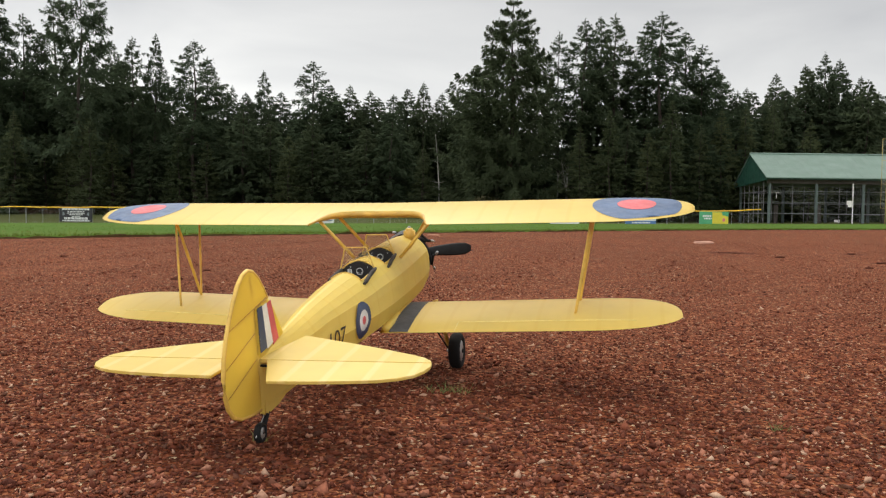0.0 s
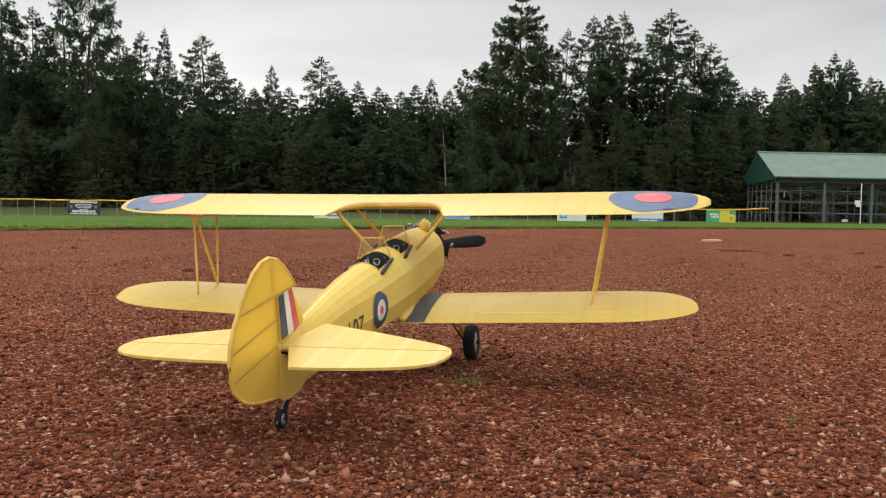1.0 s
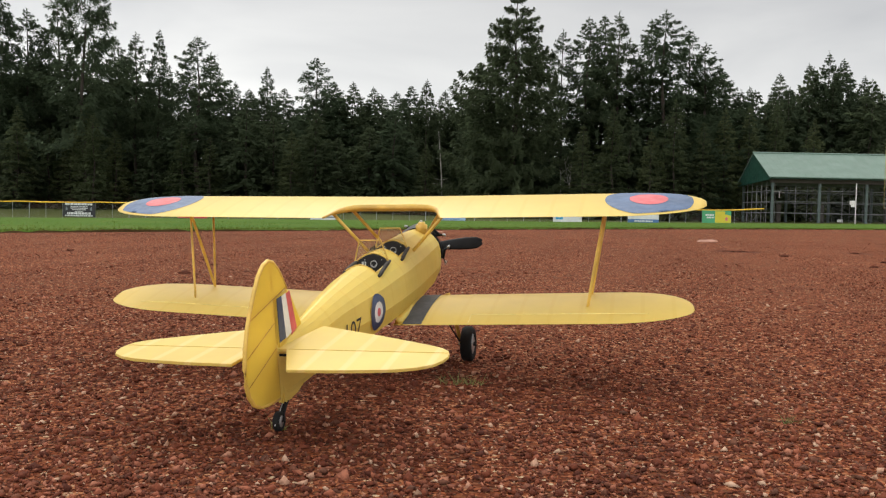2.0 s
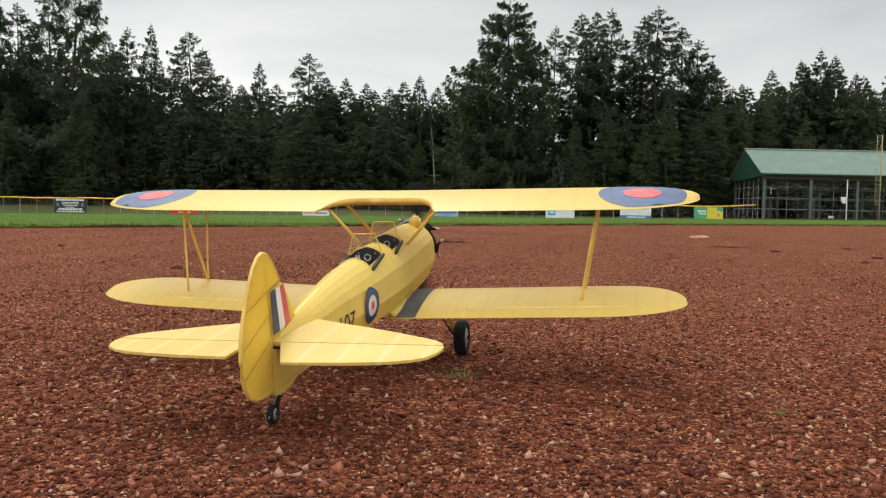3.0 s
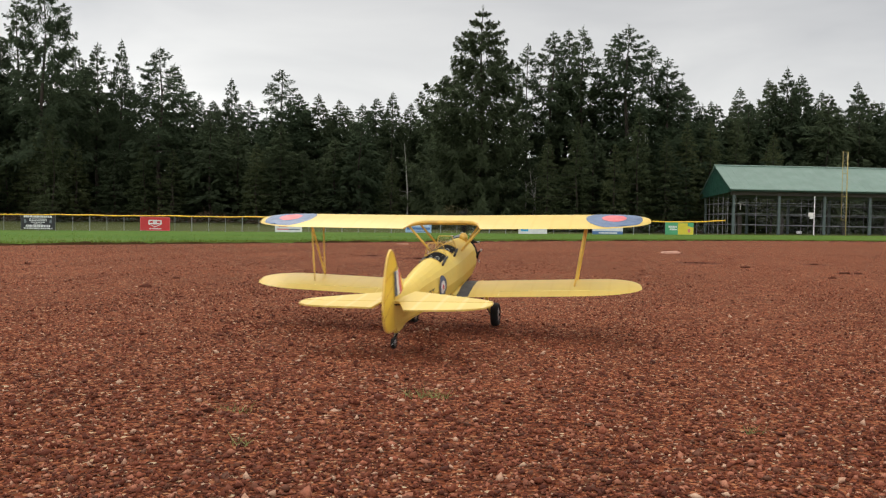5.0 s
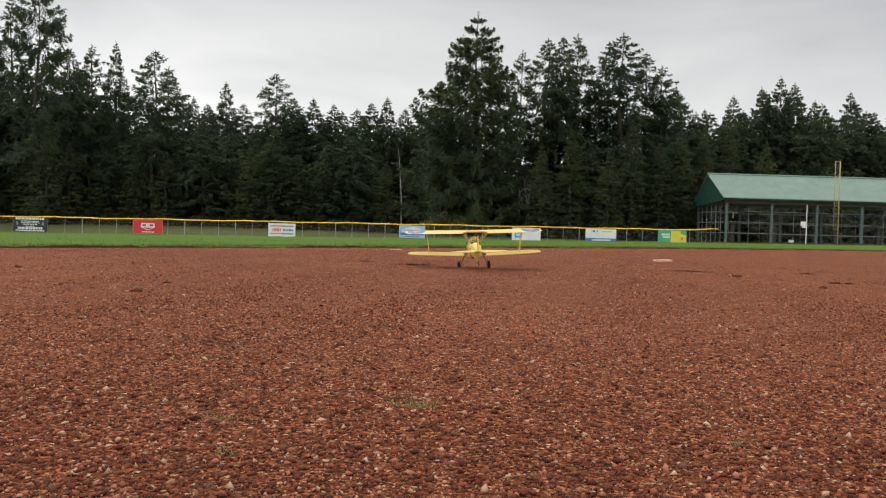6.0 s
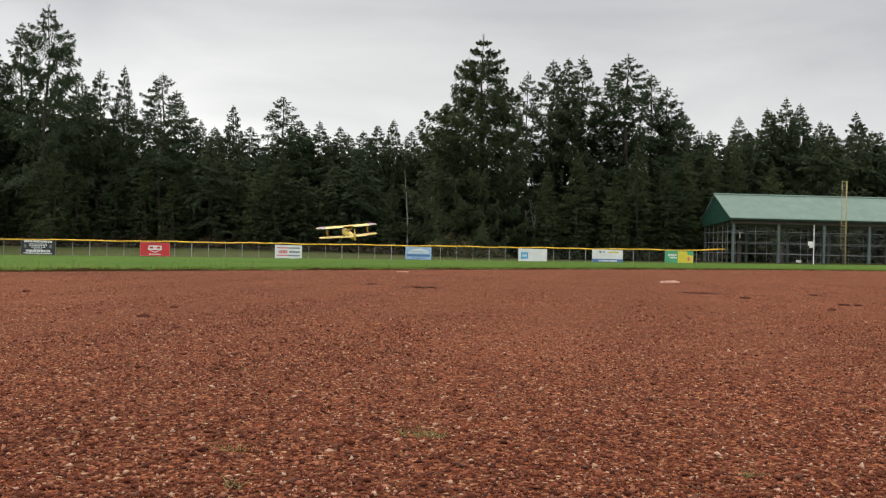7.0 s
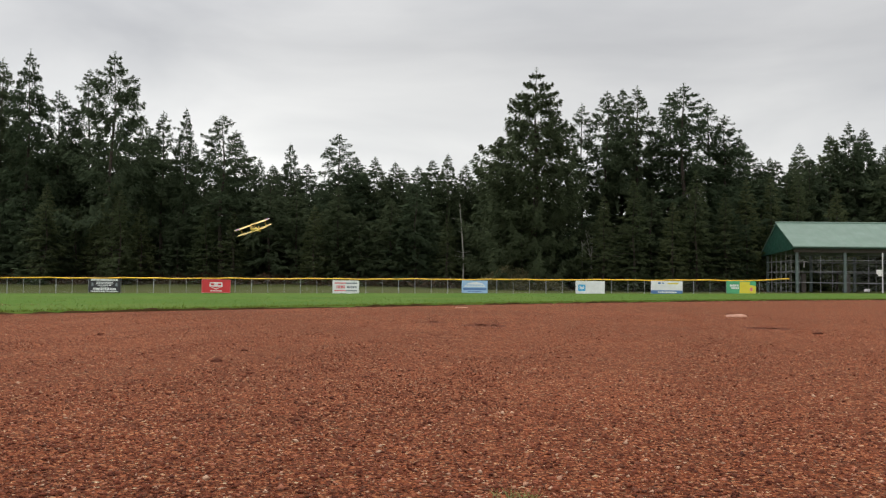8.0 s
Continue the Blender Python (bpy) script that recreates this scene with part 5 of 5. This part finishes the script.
    for s in (-1, 1):
        for k0, k1, mat, name in ((0.0, 0.36, M_NAVY, "blue_stripe"), (0.36, 0.70, M_WHITE, "white_stripe"), (0.70, 1.02, M_RED, "red_stripe")):
            bm = bmesh.new()
            lo, hi = 0.014, 0.1005
            plate(bm, [(lean(k0, lo) , lo), (lean(k1, lo), lo + 0.008 * k1), (lean(k1, hi), hi + 0.003 * k1), (lean(k0, hi), hi)], 0.001, "YZ", s * 0.0056)
            part(name, bm, mat, fin)
    # sternpost below the tailplane
    part("sternpost", plate(bmesh.new(), [(-1.03, -0.004), (-1.157, -0.004), (-1.157, -0.106), (-1.146, -0.114), (-1.125, -0.110), (-1.09, -0.108), (-1.03, -0.098)], 0.012, "YZ", 0.0, 0.004), M_SKIN, plane, "yellow fabric sternpost fairing")
    # rudder, about its hinge
    hinge = -1.160
    rudder = empty("rudder")
    rudder.parent = plane
    rudder.matrix_basis = pose(0, hinge, 0)
    outline = [(-1.100, 0.110), (-1.112, 0.130), (-1.130, 0.154), (-1.150, 0.171), (-1.170, 0.177), (-1.191, 0.172), (-1.213, 0.156), (-1.235, 0.129), (-1.255, 0.100), (-1.272, 0.070), (-1.285, 0.038),
               (-1.292, 0.005), (-1.292, -0.025), (-1.284, -0.052), (-1.268, -0.072), (-1.245, -0.084), (-1.215, -0.090), (-1.190, -0.093), (-1.164, -0.095), (-1.164, 0.104)]
    local = [(y - hinge, z) for y, z in outline]
    skin = part("panel", plate(bmesh.new(), local, 0.006, "YZ", 0.0, 0.0015), M_RUDDER, rudder, "yellow see-through fabric on ribs")
    rim = bmesh.new()
    tube(rim, [(0, y, z) for y, z in local[:19]], 0.0040, 8)
    part("rim", rim, M_WOOD, rudder, "amber wooden outline", True)
    part("hinge_post", tube(bmesh.new(), [(0, -0.006, -0.094), (0, -0.006, 0.166)], 0.0030, 8), M_FRAME, rudder, "", True)
    for (y0, z0), (y1, z1) in (((-0.102, 0.085), (0.052, 0.112)), ((-0.124, 0.020), (-0.006, 0.056)), ((-0.130, -0.034), (-0.006, 0.006))):
        part("rib", tube(bmesh.new(), [(0, y0, z0), (0, y1, z1)], 0.0034, 8, 1.0), M_FRAME, rudder, "", True)
    part("horn", box(bmesh.new(), (-0.03, 0.002, -0.012), (0.03, 0.006, -0.008)), M_BLACK, rudder)
    # nose: engine, cowl ring, tank
    part("cowl_ring", lathe(bmesh.new(), [(-0.060, 0.066), (-0.052, 0.070), (-0.045, 0.066), (-0.045, 0.058), (-0.060, 0.058)], "Y", 32, (0, 0, -0.006)), M_BLACK, plane, "dark ring behind the cylinders", True)
    build_engine(plane)
    scoop = part("filler_box", box(bmesh.new(), (0.010, -0.150, 0.052), (0.042, -0.116, 0.098), 0.007), M_WOOD, hull, "amber box on the cowl", True)
    # wind screens
    for y, wide, tall in ((-0.538, 0.047, 0.038), (-0.358, 0.047, 0.038)):
        screen = empty("windscreen")
        screen.parent = plane
        screen["label"] = "clear three-panel windscreen with yellow frame"
        z0 = section(y)[1]
        a, b, c, d = Vector((-wide, y - 0.016, z0 - 0.021)), Vector((-wide * 0.5, y + 0.006, z0 - 0.003)), Vector((wide * 0.5, y + 0.006, z0 - 0.003)), Vector((wide, y - 0.016, z0 - 0.021))
        b2, c2 = Vector((-0.029, y - 0.020, z0 + tall)), Vector((0.029, y - 0.020, z0 + tall))
        for q in ((a, b, b2), (b, c, c2, b2), (c, d, c2)):
            bm = bmesh.new()
            n = (q[1] - q[0]).cross(q[-1] - q[0]).normalized() * 0.0004
            lo, hi = [bm.verts.new(p - n) for p in q], [bm.verts.new(p + n) for p in q]
            bm.faces.new(lo[::-1])
            bm.faces.new(hi)
            for i in range(len(q)):
                bm.faces.new((lo[i], lo[(i + 1) % len(q)], hi[(i + 1) % len(q)], hi[i]))
            pane = part("pane", bm, M_CLEAR, screen)
            pane.visible_shadow = False
        for run in ((b2, c2), (a, b2), (c2, d), (a, b, c, d)):
            part("frame_bar", tube(bmesh.new(), run, 0.0016 if len(run) == 2 else 0.0012, 6), M_WOOD, screen)
    # undercarriage
    wheels = []
    for s in (-1, 1):
        wheels.append(build_wheel("main_wheel", 0.052, 0.034, plane, pose(s * 0.187, -0.270, -0.243)))
        part("gear_leg", tube(bmesh.new(), [(s * 0.128, -0.262, -0.094), (s * 0.150, -0.266, -0.172), (s * 0.164, -0.270, -0.238)], 1, 10, 0.6, ends=[0.009, 0.007, 0.005]), M_WOOD, plane, "slim yellow faired leg", True)
        part("axle", tube(bmesh.new(), [(s * 0.158, -0.270, -0.243), (s * 0.186, -0.270, -0.243)], 0.005, 8), M_ALLOY, plane)
        part("gear_brace", tube(bmesh.new(), [(s * 0.110, -0.350, -0.094), (s * 0.162, -0.272, -0.236)], 0.0022, 6), M_BLACK, plane)
    fork = part("tail_fork", tube(bmesh.new(), [(0, -1.125, -0.092), (0, -1.150, -0.118), (0.010, -1.172, -0.139)], 0.0020, 6), M_BLACK, plane)
    part("tail_spring", tube(bmesh.new(), [(0, -1.10, -0.092), (0, -1.150, -0.108), (0, -1.195, -0.140)], 0.0012, 5), M_ALLOY, plane)
    part("tail_boot", tube(bmesh.new(), [(0, -1.138, -0.108), (0, -1.158, -0.126)], 0.007, 8), M_BLACK, plane)
    wheels.append(build_wheel("tail_wheel", 0.0195, 0.014, plane, pose(-0.001, -1.172, -0.1385)))
    prop = build_propeller(plane)
    return plane, prop, rudder, wheels


build_gravel()
build_woods()
build_snag()
build_brush()
build_fence()
build_signs()
build_poles()
build_pavilion()
build_base()
build_clods()
build_grass()
build_weeds()
AIRPLANE, PROPELLER, RUDDER, WHEELS = build_airplane()


# ---- what moves ----
# seconds, place of the hub, then pitch, bank and heading in degrees
FLIGHT = [
    (0.0, -0.107, 2.757, 0.323, 8.0, -1.9, -12.0),
    (2.0, -0.107, 2.757, 0.323, 8.0, -1.9, -12.0),
    (3.6, -0.107, 2.757, 0.323, 8.0, -1.9, -12.0),
    (4.0, -0.106, 2.766, 0.323, 8.0, -1.9, -12.0),
    (4.2, -0.093, 2.820, 0.324, 8.0, -1.8, -12.2),
    (4.4, -0.069, 2.938, 0.323, 8.0, -1.4, -12.1),
    (4.6, -0.017, 3.146, 0.323, 8.1, -1.4, -12.6),
    (4.8, 0.068, 3.480, 0.321, 8.0, -1.4, -13.9),
    (5.0, 0.185, 3.990, 0.320, 7.3, -1.4, -14.5),
    (5.2, 0.357, 4.734, 0.321, 7.6, -1.9, -14.4),
    (5.75, 0.700, 8.550, 0.316, 3.4, -2.4, -5.0),
    (6.3, 0.352, 14.20, 0.264, 4.1, -5.4, 5.5),
    (6.5, -0.152, 17.103, 0.309, 5.3, -6.7, 9.9),
    (6.8, -1.363, 21.028, 0.675, 6.3, -6.7, 15.8),
    (7.0, -2.368, 23.687, 0.978, 7.6, -7.2, 19.7),
    (7.3, -4.254, 27.718, 1.525, 6.9, -9.4, 22.9),
    (7.5, -5.72, 30.65, 1.93, 7.0, -11.6, 26.4),
    (7.6, -6.574, 31.810, 2.067, 7.1, -12.7, 27.5),
    (8.0, -10.483, 37.253, 2.904, 6.4, -22.7, 31.5),
]
# degrees by which the rudder's trailing edge swings to the airplane's left
STEER = [(0.0, 1), (0.1, 6), (0.2, 1), (0.3, 4), (0.4, 11), (0.5, 13), (0.6, 7), (0.7, 5), (0.8, 0), (0.9, 10), (1.0, 17), (1.1, 16), (1.2, 0), (1.3, -9), (1.4, -15), (1.5, -6), (1.6, 1), (1.8, 1), (2.8, -1), (4.0, 1), (4.4, 2), (5.0, -2), (6.3, 6), (7.0, 3), (8.0, 4)]


def motions():
    walk(AIRPLANE, [(t, pose(x, y, z, p, r, h)) for t, x, y, z, p, r, h in FLIGHT])
    walk(RUDDER, [(t, pose(0, -1.160, 0, 0, 0, -a)) for t, a in STEER])
    # the propeller stands, runs up in the third second, then turns at a steady rate
    rows, turn = [(0.0, pose(0, 0, 0, 0, -4, 0))], -4.0
    for f in range(60, 241):
        turn = -4.0 - (866.0 * ((f - 60) / 20.0) ** 1.94 if f <= 80 else 866.0 + 84.0 * (f - 80))
        rows.append((f / 30.0, pose(0, 0, 0, 0, turn, 0)))
    walk(PROPELLER, rows)
    # the wheels roll with the ground they cover, and run down once in the air
    ts, ys = [r[0] for r in FLIGHT], [r[2] for r in FLIGHT]
    for wheel, radius in zip(WHEELS, (0.052, 0.052, 0.0195)):
        at = wheel.matrix_basis.translation.copy()
        rows, turn = [(0.0, Matrix.Translation(at)), (4.0, Matrix.Translation(at))], 0.0
        for f in range(121, 241):
            gone = float(np.interp(f / 30, ts, ys) - np.interp((f - 1) / 30, ts, ys))
            turn -= min(math.degrees(gone / radius), 80.0 if f < 195 else max(0.0, 80.0 - 1.4 * (f - 195)))
            rows.append((f / 30.0, Matrix.Translation(at) @ pose(0, 0, 0, turn, 0, 0)))
        walk(wheel, rows)


motions()
